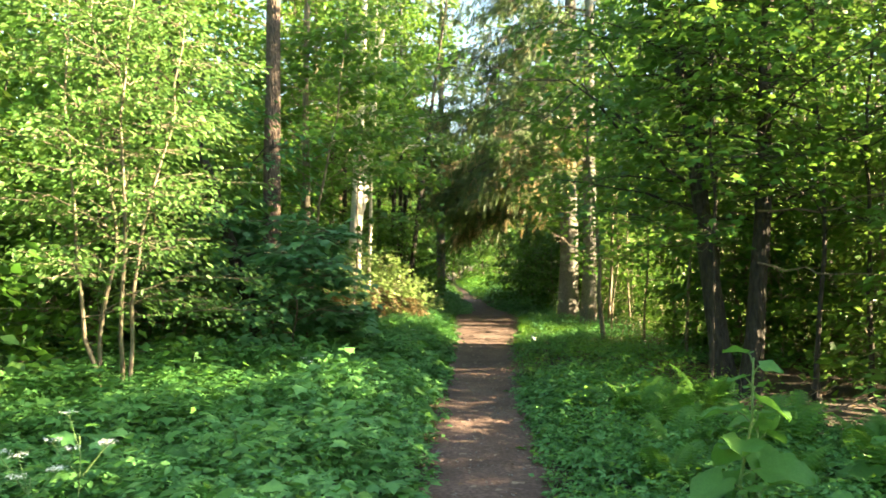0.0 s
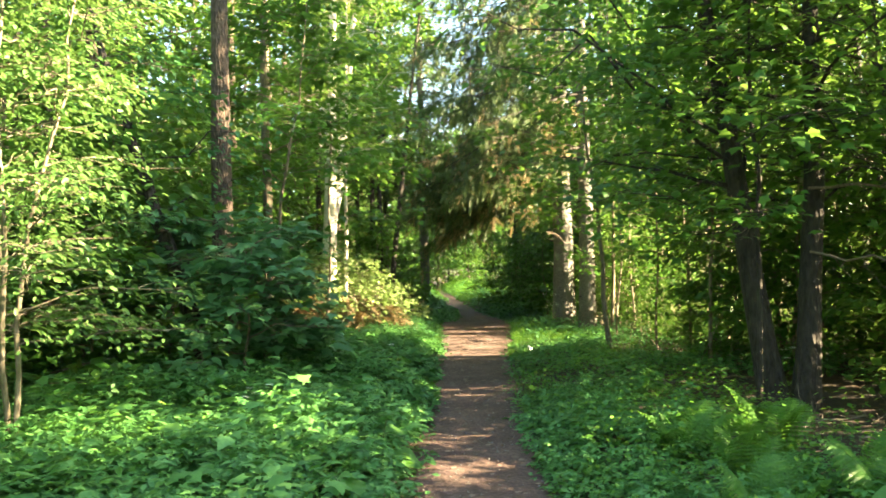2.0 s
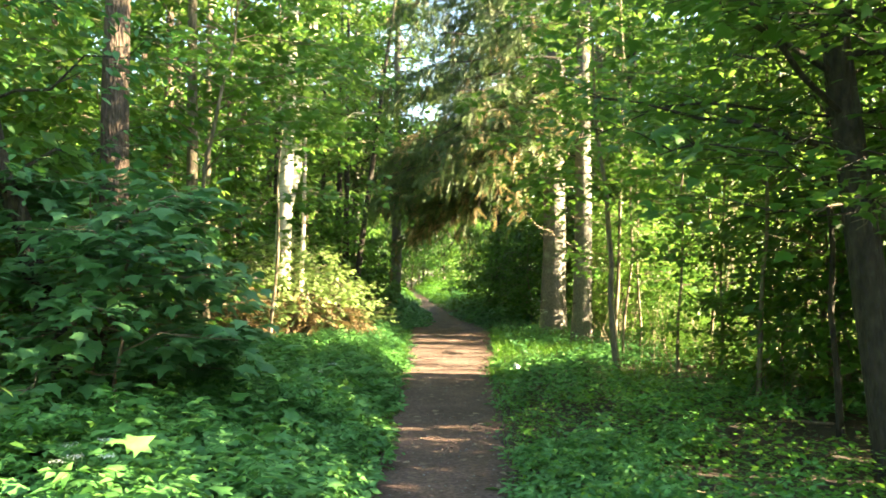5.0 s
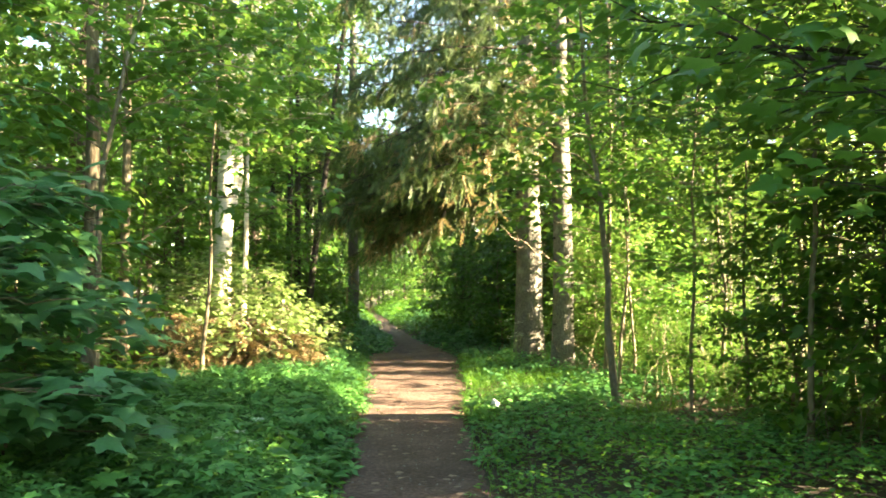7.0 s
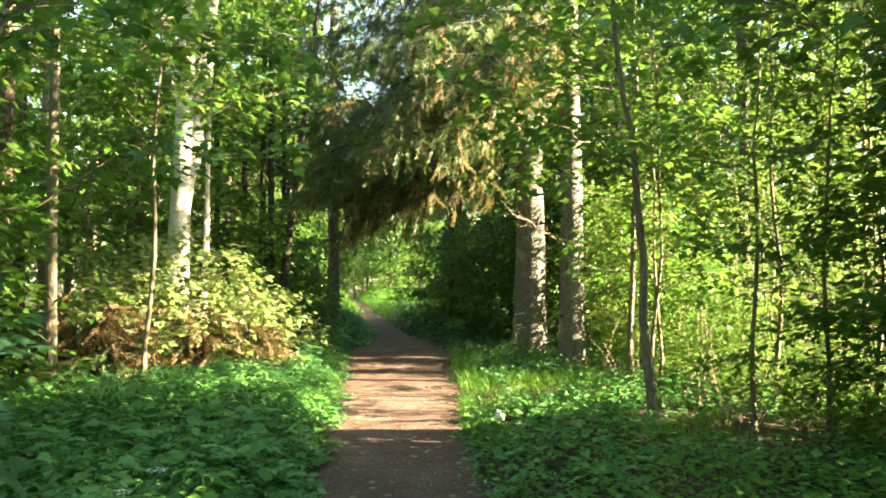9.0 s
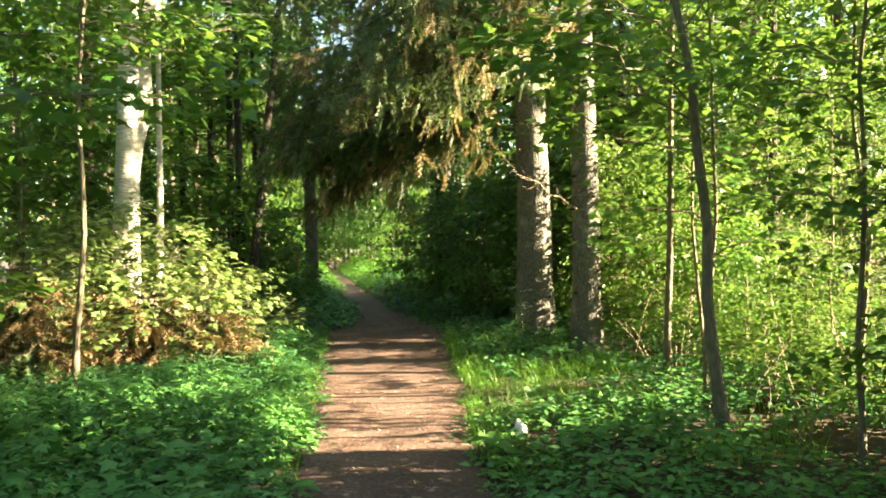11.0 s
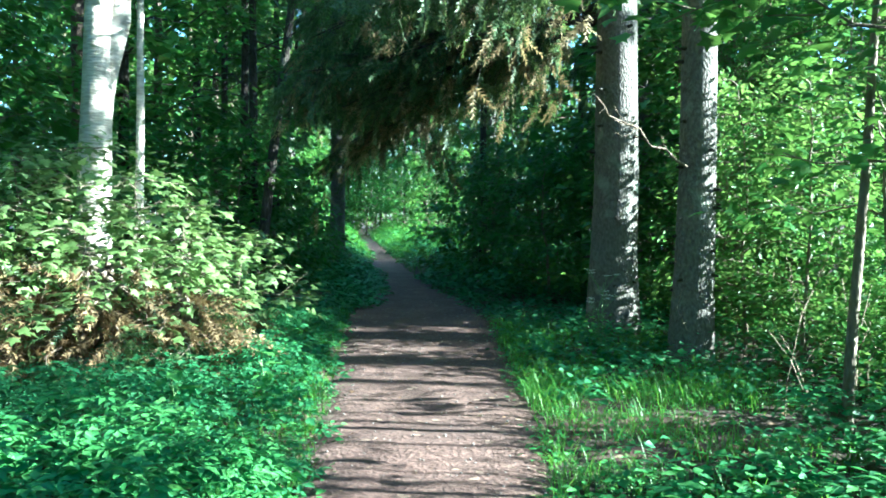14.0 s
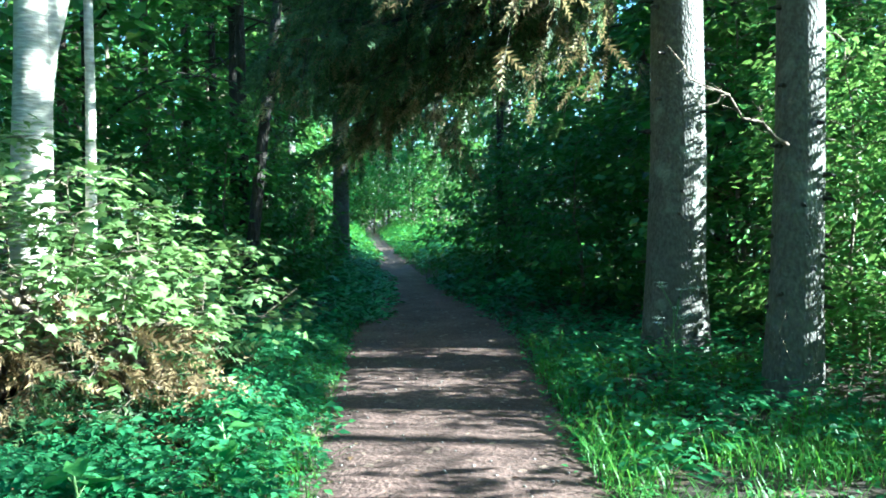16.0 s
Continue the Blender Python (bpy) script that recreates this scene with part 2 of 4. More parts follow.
LEAF = shape_of([(0, 0, 0), (0.5, 0, -0.05), (1, 0, -0.14), (0.28, 0.24, 0.05), (0.68, 0.19, 0.0), (0.28, -0.24, 0.05), (0.68, -0.19, 0.0)],
                [(1, 2, 4), (1, 6, 2)], [(0, 1, 4, 3), (0, 5, 6, 1)])
def trifoliate():
    """Three pointed leaflets on one short stalk, the middle one longest."""
    v, t = [], []
    for a, l in ((0.0, 1.0), (62.0, 0.82), (-62.0, 0.82)):
        c, s = math.cos(radians(a)), math.sin(radians(a))
        k = len(v)
        for x, y, z in ((0.12, 0, 0), (0.5 * l, 0.21, 0.05), (l, 0, -0.12), (0.5 * l, -0.21, 0.05)):
            v.append((0.1 + x * c - y * s, x * s + y * c, z))
        t += [(k, k + 2, k + 1), (k, k + 3, k + 2)]
    return shape_of(v, t)


TRIFOLIATE = trifoliate()
SMALL_LEAF = shape_of([(0, 0, 0), (0.45, 0.3, 0.06), (1, 0, -0.08), (0.45, -0.3, 0.06)], [(0, 2, 1), (0, 3, 2)])


def maple_shape():
    pts = [(0.0, 0.0), (0.06, 0.2), (-0.08, 0.42), (0.2, 0.34), (0.42, 0.55), (0.5, 0.24), (1.0, 0.0)]
    out = pts + [(x, -y) for x, y in pts[-2:0:-1]]
    v = [(0.3, 0, 0.05)] + [(x, y, 0.02 - 0.2 * (x - 0.3) ** 2 - 0.25 * y * y) for x, y in out]
    k = len(out)
    return shape_of(v, [(0, 1 + i, 1 + (i + 1) % k) for i in range(k)])


MAPLE = maple_shape()


def unit(a):
    return a / (np.linalg.norm(a, axis=-1, keepdims=True) + 1e-9)


def bend(a, b, sag=0.0, wob=0.05, n=7):
    """A wandering line from a to b that sags (or, minus, arches) in its middle."""
    a, b = np.array(a, float), np.array(b, float)
    t = np.linspace(0, 1, n)[:, None]
    p = a + (b - a) * t
    length = np.linalg.norm(b - a)
    w = rng.normal(size=(n, 3)) * wob * length * np.sin(np.pi * t)
    p += w
    p[:, 2] -= sag * length * (4 * t[:, 0] * (1 - t[:, 0]))
    return p


def spray(g, twigs, a, b, count, size, shape, width=0.35, sag=-0.05, flat=0.35, twig_r=0.006):
    """A flat spray of leaves along a twig from a to b, with side twigs."""
    line = bend(a, b, sag, 0.04, 6)
    if twigs is not None:
        twigs.tube(line[::2], np.linspace(twig_r, twig_r * 0.4, 3), 3, cap=False)
    length = np.linalg.norm(line[-1] - line[0])
    u = rng.random(count) ** 0.8
    at = np.stack([np.interp(u, np.linspace(0, 1, 6), line[:, i]) for i in range(3)], 1)
    d0 = unit(line[-1] - line[0])
    sd = unit(np.cross(d0, [0, 0, 1.0]))
    lat = rng.normal(size=count) * width * length * (0.45 + 0.55 * np.sin(np.pi * np.clip(u, 0.1, 0.9)))
    p = at + lat[:, None] * sd + rng.normal(size=(count, 3)) * [0.02, 0.02, 0.05 + 0.06 * length]
    p[:, 2] -= 0.18 * np.abs(lat)
    d = d0 * 0.7 + np.sign(lat)[:, None] * sd * rng.random((count, 1)) * 1.2 + rng.normal(size=(count, 3)) * 0.3 + [0, 0, -0.28]
    n = np.array([0, 0, 1.0]) + rng.normal(size=(count, 3)) * flat
    g.leaves(shape, p, d, n, size * rng.uniform(0.65, 1.25, count))


def trunk_line(h, lean=(0.0, 0.0), wob=0.02, n=12):
    z = np.linspace(0, 1, n)
    p = np.stack([lean[0] * z, lean[1] * z, h * z], 1)
    p[1:, :2] += np.cumsum(rng.normal(size=(n - 1, 2)), 0) * wob
    return p


def along(line, f):
    k = np.linspace(0, 1, len(line))
    return np.array([np.interp(f, k, line[:, i]) for i in range(3)])


def broadleaf(name, at, h, r, bark, leaf, label, category="tree", group="", shape=LEAF, size=0.1, limbs=14, low=0.25, reach=2.2, sprays=5, per=26, lean=(0, 0), flat=0.45, turn=0.0, wob=0.03, face=None, tip=0.25, split=True, rise=0.25, spread=55, fork=None):
    """A leafy tree: trunk, limbs and a loose crown of leaf sprays, standing at its base."""
    ob = thing(name, at, label, category, group, turn)
    line = trunk_line(h, lean, wob)
    line[0, 2] -= 0.12
    g = Geo()
    rad = np.interp(np.linspace(0, 1, 12), [0, 0.03, 0.1, 1], [r * 1.45, r * 1.15, r, r * tip])
    g.tube(line, rad, 12 if r > 0.07 else 6, 0.03)
    part("trunk", g, bark, ob, smooth=True)
    if fork:
        g = Geo()
        s = along(line, fork[0] / h)
        g.tube(bend(s - [0, 0, 0.3], s + np.array(fork[1]), 0.0, 0.015, 9), np.linspace(r * 0.75, r * 0.3, 9), 10, 0.03)
        part("second_stem", g, bark, ob, smooth=True)
    joined, crown = Geo(), Geo()
    for i in range(limbs):
        f = low + (1 - low) * (i + rng.random()) / limbs
        s = along(line, f)
        ang = i * 2.4 + rng.normal() * 0.4 if face is None else radians(face + rng.normal() * spread)
        span = reach * (1.05 - 0.65 * max(f - low, 0) / (1 - low)) * rng.uniform(0.7, 1.2)
        e = s + np.array([math.cos(ang) * span, math.sin(ang) * span, span * rise * rng.uniform(-0.2, 1.6)])
        limb = bend(s, e, -0.07, 0.05, 6)
        wood = Geo() if split else joined
        wood.tube(limb if split else limb[[0, 2, 5]], np.linspace(max(r * 0.28 * (1.1 - f), 0.009), 0.004, 6 if split else 3), 5 if split else 3, cap=split)
        for k in range(sprays):
            q = 0.2 + 0.8 * (k + rng.random()) / sprays
            c = along(limb, min(q, 1))
            a2 = ang + rng.choice([-1, 1]) * rng.uniform(0.3, 1.2)
            ln = rng.uniform(0.35, 0.8) * (0.6 + 0.25 * reach)
            e2 = c + np.array([math.cos(a2) * ln, math.sin(a2) * ln, rng.uniform(-0.12, 0.18) * ln])
            spray(crown, wood if split else None, c, e2, per, size, shape, flat=flat)
        if split:
            part("limb", wood, bark, ob, smooth=True)
    if joined.n:
        tagged(part("branchwork", joined, bark, ob, smooth=True), kind="stuff")
    tagged(part("foliage", crown, leaf, ob), kind="stuff")
    return ob


NEEDLES = 8


def needle_twig():
    v, t = [], []
    for i in range(NEEDLES):
        x = i / NEEDLES
        for s in (1, -1):
            k = len(v)
            w = 0.2 * (1 - 0.55 * x)
            v += [(x, 0, 0), (x + 0.1, 0.0, 0.0), (x + 0.17, s * w, 0.03 if i % 2 else -0.05)]
            t += [(k, k + 1, k + 2)]
    return shape_of(v, t)


TWIG = needle_twig()


def spruce_branch(g, dry, wood, a, ang, span, droop, hang, dry_part=0.25):
    """A drooping spruce limb with hanging curtains of needle twigs."""
    d = np.array([math.cos(ang), math.sin(ang), 0])
    t = np.linspace(0, 1, 9)
    line = np.array(a) + d * (t * span)[:, None]
    line[:, 2] += -droop * span * t ** 1.3 + 0.18 * span * np.clip(t - 0.7, 0, 1) * droop
    line[1:] += rng.normal(size=(8, 3)) * 0.03
    wood.tube(line, np.linspace(0.035, 0.006, 9), 5)
    side = np.cross(d, [0, 0, 1.0])
    count = int((13 if a[2] < 9 else 8) * span)
    tuft = rng.uniform(0.25, 1.0, 6)
    for i in range(count):
        f = 0.18 + 0.82 * (i + rng.random()) / count
        c = along(line, f)
        s = rng.choice([-1, 1])
        out = side * s * rng.uniform(0.15, 0.75) * (1.1 - 0.6 * f) + d * rng.uniform(0.1, 0.5)
        long = tuft[min(int(f * 6), 5)] * (1.9 if rng.random() < 0.2 else 1.0)
        e = c + out * 0.75 + np.array([0, 0, -hang * long * rng.uniform(0.4, 1.15)])
        tw = bend(c, e, 0.1, 0.05, 5)
        wood.tube(tw[::2], 0.004, 3, cap=False)
        n = 7 if long < 1 else 11
        fr = rng.random(n)
        p = np.stack([np.interp(fr, np.linspace(0, 1, 5), tw[:, j]) for j in range(3)], 1)
        dd = unit(tw[-1] - tw[0]) * 0.55 + rng.normal(size=(n, 3)) * 0.48 + [0, 0, -0.5] + d * 0.2
        target = dry if rng.random() < dry_part else g
        target.leaves(TWIG, p, dd, rng.normal(size=(n, 3)) + d * 0.3, rng.uniform(0.16, 0.34, n))


def spruce(at, h, r, label, low, spread, facing=None, limbs=46, lean=(0, 0), knots=True, hang=0.62, dry_part=0.25, group="", fan=(165, 225)):
    ob = thing("spruce_tree", at, label, "tree", group)
    line = trunk_line(h, lean, 0.012, 16)
    line[0, 2] -= 0.15
    g = Geo()
    rad = np.interp(np.linspace(0, h, 16), [0, 0.5, 1.2, h], [r * 1.28, r * 1.08, r, r * 0.25])
    g.tube(line, rad, 18, 0.012)
    part("trunk", g, M_SPRUCE_BARK, ob, smooth=True)
    if knots:
        for i in range(34):
            k = Geo()
            z = rng.uniform(0.7, 4.6)
            a = rng.uniform(0, 2 * np.pi)
            c = along(line, z / h)
            o = np.array([math.cos(a), math.sin(a), 0.0])
            k.tube([c + o * r * 0.85, c + o * (r + 0.02), c + o * (r + rng.uniform(0.03, 0.09)) + [0, 0, -0.01]], [0.022, 0.017, 0.009], 6)
            part("branch_stub", k, M_DARK_BARK, ob)
    live, dry = Geo(), Geo()
    for i in range(limbs):
        wood = Geo()
        z = low + (h - low) * ((i + rng.random()) / limbs) ** (1.2 if facing is not None else 1.15)
        s = along(line, z / h)
        a = i * 2.4 + rng.normal() * 0.3
        if facing is not None and z < 11:
            a = radians(facing[i % len(facing)] + rng.normal() * 9)
        span = spread * ((1.02 - 0.3 * z / h) if facing is not None and z < 11 else (1.08 - 0.68 * z / h)) * rng.uniform(0.75, 1.15)
        if facing is not None and i % 4 == 0:
            s = along(line, rng.uniform(low, low + 1.6) / h)
            a, span = radians(rng.uniform(*fan)), spread * rng.uniform(0.85, 1.1)
        spruce_branch(live, dry, wood, s, a, span, rng.uniform(0.05, 0.5 if facing is not None else 0.3), hang * (1.15 - 0.5 * z / h), dry_part if z < 6 else 0.08)
        part("limb", wood, M_DARK_BARK, ob)
    tagged(part("needle_foliage", live, M_NEEDLE, ob, "dark green hanging needle twigs"), kind="stuff")
    if dry.n:
        tagged(part("dry_foliage", dry, M_NEEDLE_DRY_SUNLIT, ob, "brownish dry hanging twigs, paled as if sunlit"), kind="stuff")
    return ob

# ---- ground and path ----
PATH = np.array([(-40, -0.75, 0.3), (-10, -0.4, 0.6), (0, -0.28, 0.72), (5.6, -0.18, 0.82), (10, -0.05, 0.98), (15.3, 0.16, 1.4), (17, 0.22, 1.55),
                 (19.3, 0.28, 1.9), (22.6, 0.3, 2.2), (25, 0.36, 2.42), (28, 0.6, 2.3), (30, 0.76, 2.02), (35, 0.85, 1.8), (40, 0.8, 1.65), (60, 0.25, 1.2), (85, -0.6, 0.5), (180, -5.0, -3.6)])


def path_left(y):
    return np.interp(y, PATH[:, 0], PATH[:, 1])


def path_right(y):
    return np.interp(y, PATH[:, 0], PATH[:, 2])


def smooth_noise(x, y, k, seed=0.0):
    return np.sin(k * x + 1.7 * np.sin(0.6 * k * y + seed)) * np.cos(0.9 * k * y + 1.3 * np.sin(0.7 * k * x + 2 * seed))


def ground_z(x, y):
    x, y = np.asarray(x, float), np.asarray(y, float)
    off = np.maximum(np.maximum(path_left(y) - x, x - path_right(y)), 0)
    k = np.clip(off / 1.2, 0, 1)
    return -0.035 + k * (0.07 + 0.05 * smooth_noise(x, y, 0.9, 1) + 0.03 * smooth_noise(x, y, 2.3, 4))


def axis(parts):
    return np.unique(np.concatenate([np.linspace(a, b, n) for a, b, n in parts]))


gx = axis([(-300, -30, 12), (-30, -9, 22), (-9, 9, 91), (9, 30, 22), (30, 300, 12)])
gy = axis([(-250, -20, 10), (-20, -2, 19), (-2, 34, 181), (34, 90, 40), (90, 350, 12)])
X, Y = np.meshgrid(gx, gy)
g = Geo()
i, j = np.meshgrid(np.arange(len(gx) - 1), np.arange(len(gy) - 1))
b = (j * len(gx) + i).ravel()
g.add(np.stack([X, Y, ground_z(X, Y)], -1).reshape(-1, 3), None, np.stack([b, b + 1, b + 1 + len(gx), b + len(gx)], 1))
tagged(part("ground", g, M_GROUND, smooth=True), "brown forest floor of soil and leaf litter", "ground", kind="structure")

py = axis([(-40, -2, 40), (-2, 34, 300), (34, 90, 120), (90, 180, 40)])
K = 17
g = Geo()
u = np.linspace(0, 1, K)
rag = 0.05 * (smooth_noise(py, py * 0.3, 5.0) + 0.6 * smooth_noise(py, py, 13.0, 2))
rag2 = 0.05 * (smooth_noise(py * 1.1, py * 0.4, 4.3, 5) + 0.6 * smooth_noise(py, py, 11.0, 7))
pl, pr = path_left(py) - 0.05 + rag, path_right(py) + 0.05 + rag2
px = pl[:, None] + (pr - pl)[:, None] * u
pyy = np.repeat(py[:, None], K, 1)
pz = 0.0 - 0.045 * np.abs(2 * u - 1) ** 6 - 0.012 * np.sin(np.pi * u) + 0.006 * smooth_noise(px, pyy, 6) + 0.004 * smooth_noise(px, pyy, 17, 3)
i, j = np.meshgrid(np.arange(K - 1), np.arange(len(py) - 1))
b = (j * K + i).ravel()
g.add(np.stack([px, pyy, pz], -1).reshape(-1, 3), None, np.stack([b, b + 1, b + 1 + K, b + K], 1))
tagged(part("path", g, M_PATH, smooth=True), "narrow trodden earth footpath, reddish brown", "path", kind="structure")

# bare trodden patch beside the path
g = Geo()
for cx, cy, rx, ry in ((2.35, 18.9, 0.95, 0.32), (2.75, 18.3, 0.9, 0.25)):
    a = np.linspace(0, 2 * np.pi, 40, endpoint=False)
    rr = 1 + 0.16 * np.sin(3 * a + cx) + 0.1 * np.sin(7 * a)
    ring = np.stack([cx + rx * rr * np.cos(a), cy + ry * rr * np.sin(a)], 1)
    mid = np.stack([cx + rx * 0.6 * np.cos(a), cy + ry * 0.6 * np.sin(a)], 1)
    pts = np.vstack([ring, mid, [[cx, cy]]])
    z = ground_z(pts[:, 0], pts[:, 1])
    z[:40] -= 0.02
    z[40:] = z[40:] + 0.03
    k = np.arange(40)
    g.add(np.column_stack([pts, z]), np.stack([40 + k, 40 + (k + 1) % 40, np.full(40, 80)], 1), np.stack([k, (k + 1) % 40, 40 + (k + 1) % 40, 40 + k], 1))
tagged(part("bare_earth", g, M_PATH, smooth=True), "bare trodden earth patch beside the path", "bare earth", kind="structure")

# ---- undergrowth ----


def herb_layer(name, label, count, x0, x1, y0, y1, height, leaf, size, shape, material=M_HERB, keep=None, per=(9, 16), edge=0.12):
    """Low leafy plants: thin stems with pairs of leaves up to a loose top."""
    x, y = rng.uniform(x0, x1, count), rng.uniform(y0, y1, count)
    off = np.maximum(path_left(y) - x, x - path_right(y))
    ok = off > edge * rng.uniform(-0.3, 1.6, count)
    if keep is not None:
        ok &= keep(x, y)
    x, y, off = x[ok], y[ok], off[ok]
    clump = 0.8 + 0.22 * smooth_noise(x, y, 1.4, 3) + 0.18 * smooth_noise(x, y, 4.1, 8)
    h = height * np.clip(0.35 + off / 0.9, 0.3, 1.0) * np.clip(clump, 0.25, 1.3) * rng.uniform(0.7, 1.2, len(x))
    z = ground_z(x, y)
    g, stems = Geo(), Geo()
    n = rng.integers(per[0], per[1], len(x))
    idx = np.repeat(np.arange(len(x)), n)
    m = len(idx)
    f = 1 - 0.75 * rng.random(m) ** 1.4
    ang = rng.uniform(0, 2 * np.pi, m)
    r = rng.uniform(0.01, 0.11, m) + 0.05 * (1 - f)
    p = np.stack([x[idx] + r * np.cos(ang), y[idx] + r * np.sin(ang), z[idx] + np.maximum(h[idx] * f, 0.03)], 1)
    d = np.stack([np.cos(ang), np.sin(ang), rng.uniform(-0.4, 0.3, m)], 1)
    nn = np.array([0, 0, 1.0]) + rng.normal(size=(m, 3)) * 0.27
    g.leaves(shape, p, d, nn, size * np.clip(np.exp(rng.normal(size=m) * 0.34 - 0.06), 0.4, 1.35) * (0.75 + 0.5 * (1 - f)))
    tagged(part(name, g, material), label, "undergrowth", kind="stuff")


herb_layer("undergrowth", "dense green nettles and ground elder along the path", 3000, -4.2, 0.4, 1.5, 12.5, 0.54, 0.1, 0.105, TRIFOLIATE)
herb_layer("undergrowth", "green herbs in front of the shrubs", 1900, -4.5, 0.4, 11.5, 18, 0.46, 0.1, 0.1, TRIFOLIATE, M_HERB)
# Darker leaf colour paints in the shade over these herbs.
herb_layer("undergrowth", "shaded herbs behind the shrubs", 1300, -8, -3.5, 8, 18, 0.5, 0.1, 0.13, SMALL_LEAF, M_HAZEL_AND_SHADE)
herb_layer("undergrowth", "dense green herbs under the saplings", 1600, -8, -4, 1.5, 9, 0.6, 0.1, 0.12, SMALL_LEAF)
herb_layer("undergrowth", "low green woodland herbs beside the path", 2300, 0.6, 4.0, 1.5, 11.5, 0.34, 0.09, 0.085, TRIFOLIATE, keep=lambda x, y: (x < 2.5 + 0.8 * smooth_noise(x, y, 1.3, 6)) | (y < 7.2))
herb_layer("undergrowth", "low herbs under the alders and saplings", 2600, 0.6, 7.5, 8, 17.5, 0.32, 0.09, 0.085, SMALL_LEAF, keep=lambda x, y: (smooth_noise(x, y, 1.3, 6) > -0.1) & ((y > 12.2) | (x < 2.6) | (x > 5.5)))
herb_layer("undergrowth", "fine leafy ground cover at the path's edge", 4000, -2.2, 3.8, 2.5, 26, 0.14, 0.05, 0.05, SMALL_LEAF, per=(6, 11), edge=0.02)
herb_layer("undergrowth", "small plants spreading onto the path", 4000, -0.9, 3.0, 2.5, 33, 0.2, 0.05, 0.06, SMALL_LEAF, per=(5, 9), edge=-0.07, keep=lambda x, y: np.maximum(path_left(y) - x, x - path_right(y)) < 0.3)
# Shade is coloured into the next three layers by the darker leaf.
herb_layer("undergrowth", "sunlit green herbs below the shrubs", 1400, -3.4, 0.6, 17, 26, 0.34, 0.09, 0.085, TRIFOLIATE, M_HAZEL_AND_SHADE)
herb_layer("undergrowth", "shaded herbs under the birches", 1300, -6.5, 0.6, 19, 31, 0.34, 0.09, 0.1, SMALL_LEAF, M_HAZEL_AND_SHADE)
herb_layer("undergrowth", "green herbs round the spruce trunks", 2200, 2.0, 8, 16, 31, 0.32, 0.08, 0.095, SMALL_LEAF, M_HAZEL_AND_SHADE, keep=lambda x, y: ~((x < 3.6) & (y > 17.8) & (y < 19.4)))
herb_layer("undergrowth", "lush pale green herbs along the far path", 3600, -5, 7.5, 26.5, 62, 0.62, 0.12, 0.18, SMALL_LEAF, per=(8, 13))
herb_layer("undergrowth", "woodland herbs among the trees", 6500, -22, 22, -12, 48, 0.36, 0.12, 0.14, SMALL_LEAF, per=(7, 11), keep=lambda x, y: rng.random(len(x)) < np.clip((np.abs(x) - 3.5) / 4 + np.clip((3.0 - y) / 3, 0, 1), 0, 1) * np.clip((22 - np.abs(x)) / 6, 0, 1))


herb_layer("undergrowth", "broad lobed leaves over the herbs", 1300, -4.2, 0.3, 1.5, 16, 0.6, 0.1, 0.15, MAPLE, M_HERB, per=(5, 9), edge=0.3)
herb_layer("undergrowth", "tall nettles standing above the other herbs", 420, -5.5, 0.2, 2.5, 17, 0.82, 0.1, 0.085, LEAF, M_FERN, per=(12, 18), edge=0.35)
herb_layer("undergrowth", "fine pale leaves between the herbs", 2600, -4.0, 3.5, 2, 14, 0.46, 0.05, 0.06, SMALL_LEAF, M_GRASS, per=(8, 14), edge=0.15)
herb_layer("undergrowth", "sunlit young growth among the saplings", 2000, 4.2, 11, 14.3, 25, 0.85, 0.1, 0.085, SMALL_LEAF, M_BIRCH, per=(14, 22))
herb_layer("undergrowth", "herbs leaning over the path's edge", 500, 0.1, 1.0, 26, 34, 0.5, 0.1, 0.11, SMALL_LEAF, edge=-0.3)


def grass_patch(label, count, x0, x1, y0, y1, height, keep=None):
    x, y = rng.uniform(x0, x1, count), rng.uniform(y0, y1, count)
    ok = np.maximum(path_left(y) - x, x - path_right(y)) > -0.02
    if keep is not None:
        ok &= keep(x, y)
    x, y = x[ok], y[ok]
    m = len(x)
    ang = rng.uniform(0, 2 * np.pi, m)
    ln = height * rng.uniform(0.5, 1.2, m)
    curl = rng.uniform(0.3, 1.5, m)
    w = 0.0035
    base = np.stack([x, y, ground_z(x, y)], 1)
    d = np.stack([np.cos(ang), np.sin(ang), 0 * x], 1)
    s = np.stack([-np.sin(ang), np.cos(ang), 0 * x], 1)
    rows = []
    for f, ww in ((0, 1), (0.4, 0.9), (0.75, 0.6), (1.0, 0.08)):
        c = base + d * (ln * curl * f * f)[:, None]
        c[:, 2] += ln * (f - 0.35 * curl * f * f)
        rows += [c + s * w * ww, c - s * w * ww]
    v = np.stack(rows, 1).reshape(-1, 3)
    o = (np.arange(m) * 8)[:, None, None]
    q = (o + np.array([[0, 1, 3, 2], [2, 3, 5, 4], [4, 5, 7, 6]])[None]).reshape(-1, 4)
    g = Geo()
    g.add(v, None, q)
    tagged(part("grass", g, M_GRASS), label, "grass", kind="stuff")


grass_patch("tall green grass in front of the spruces", 7000, 1.7, 4.2, 19.2, 23.8, 0.27, keep=lambda x, y: smooth_noise(x, y, 3.1, 2) + 0.5 * smooth_noise(x, y, 7.7, 5) > -0.25)
grass_patch("fine grass between the bare earth and the path", 5000, 1.5, 4.2, 15.5, 19.2, 0.22, keep=lambda x, y: smooth_noise(x, y, 2.6, 4) + 0.5 * smooth_noise(x, y, 6.7, 1) > 0.1)
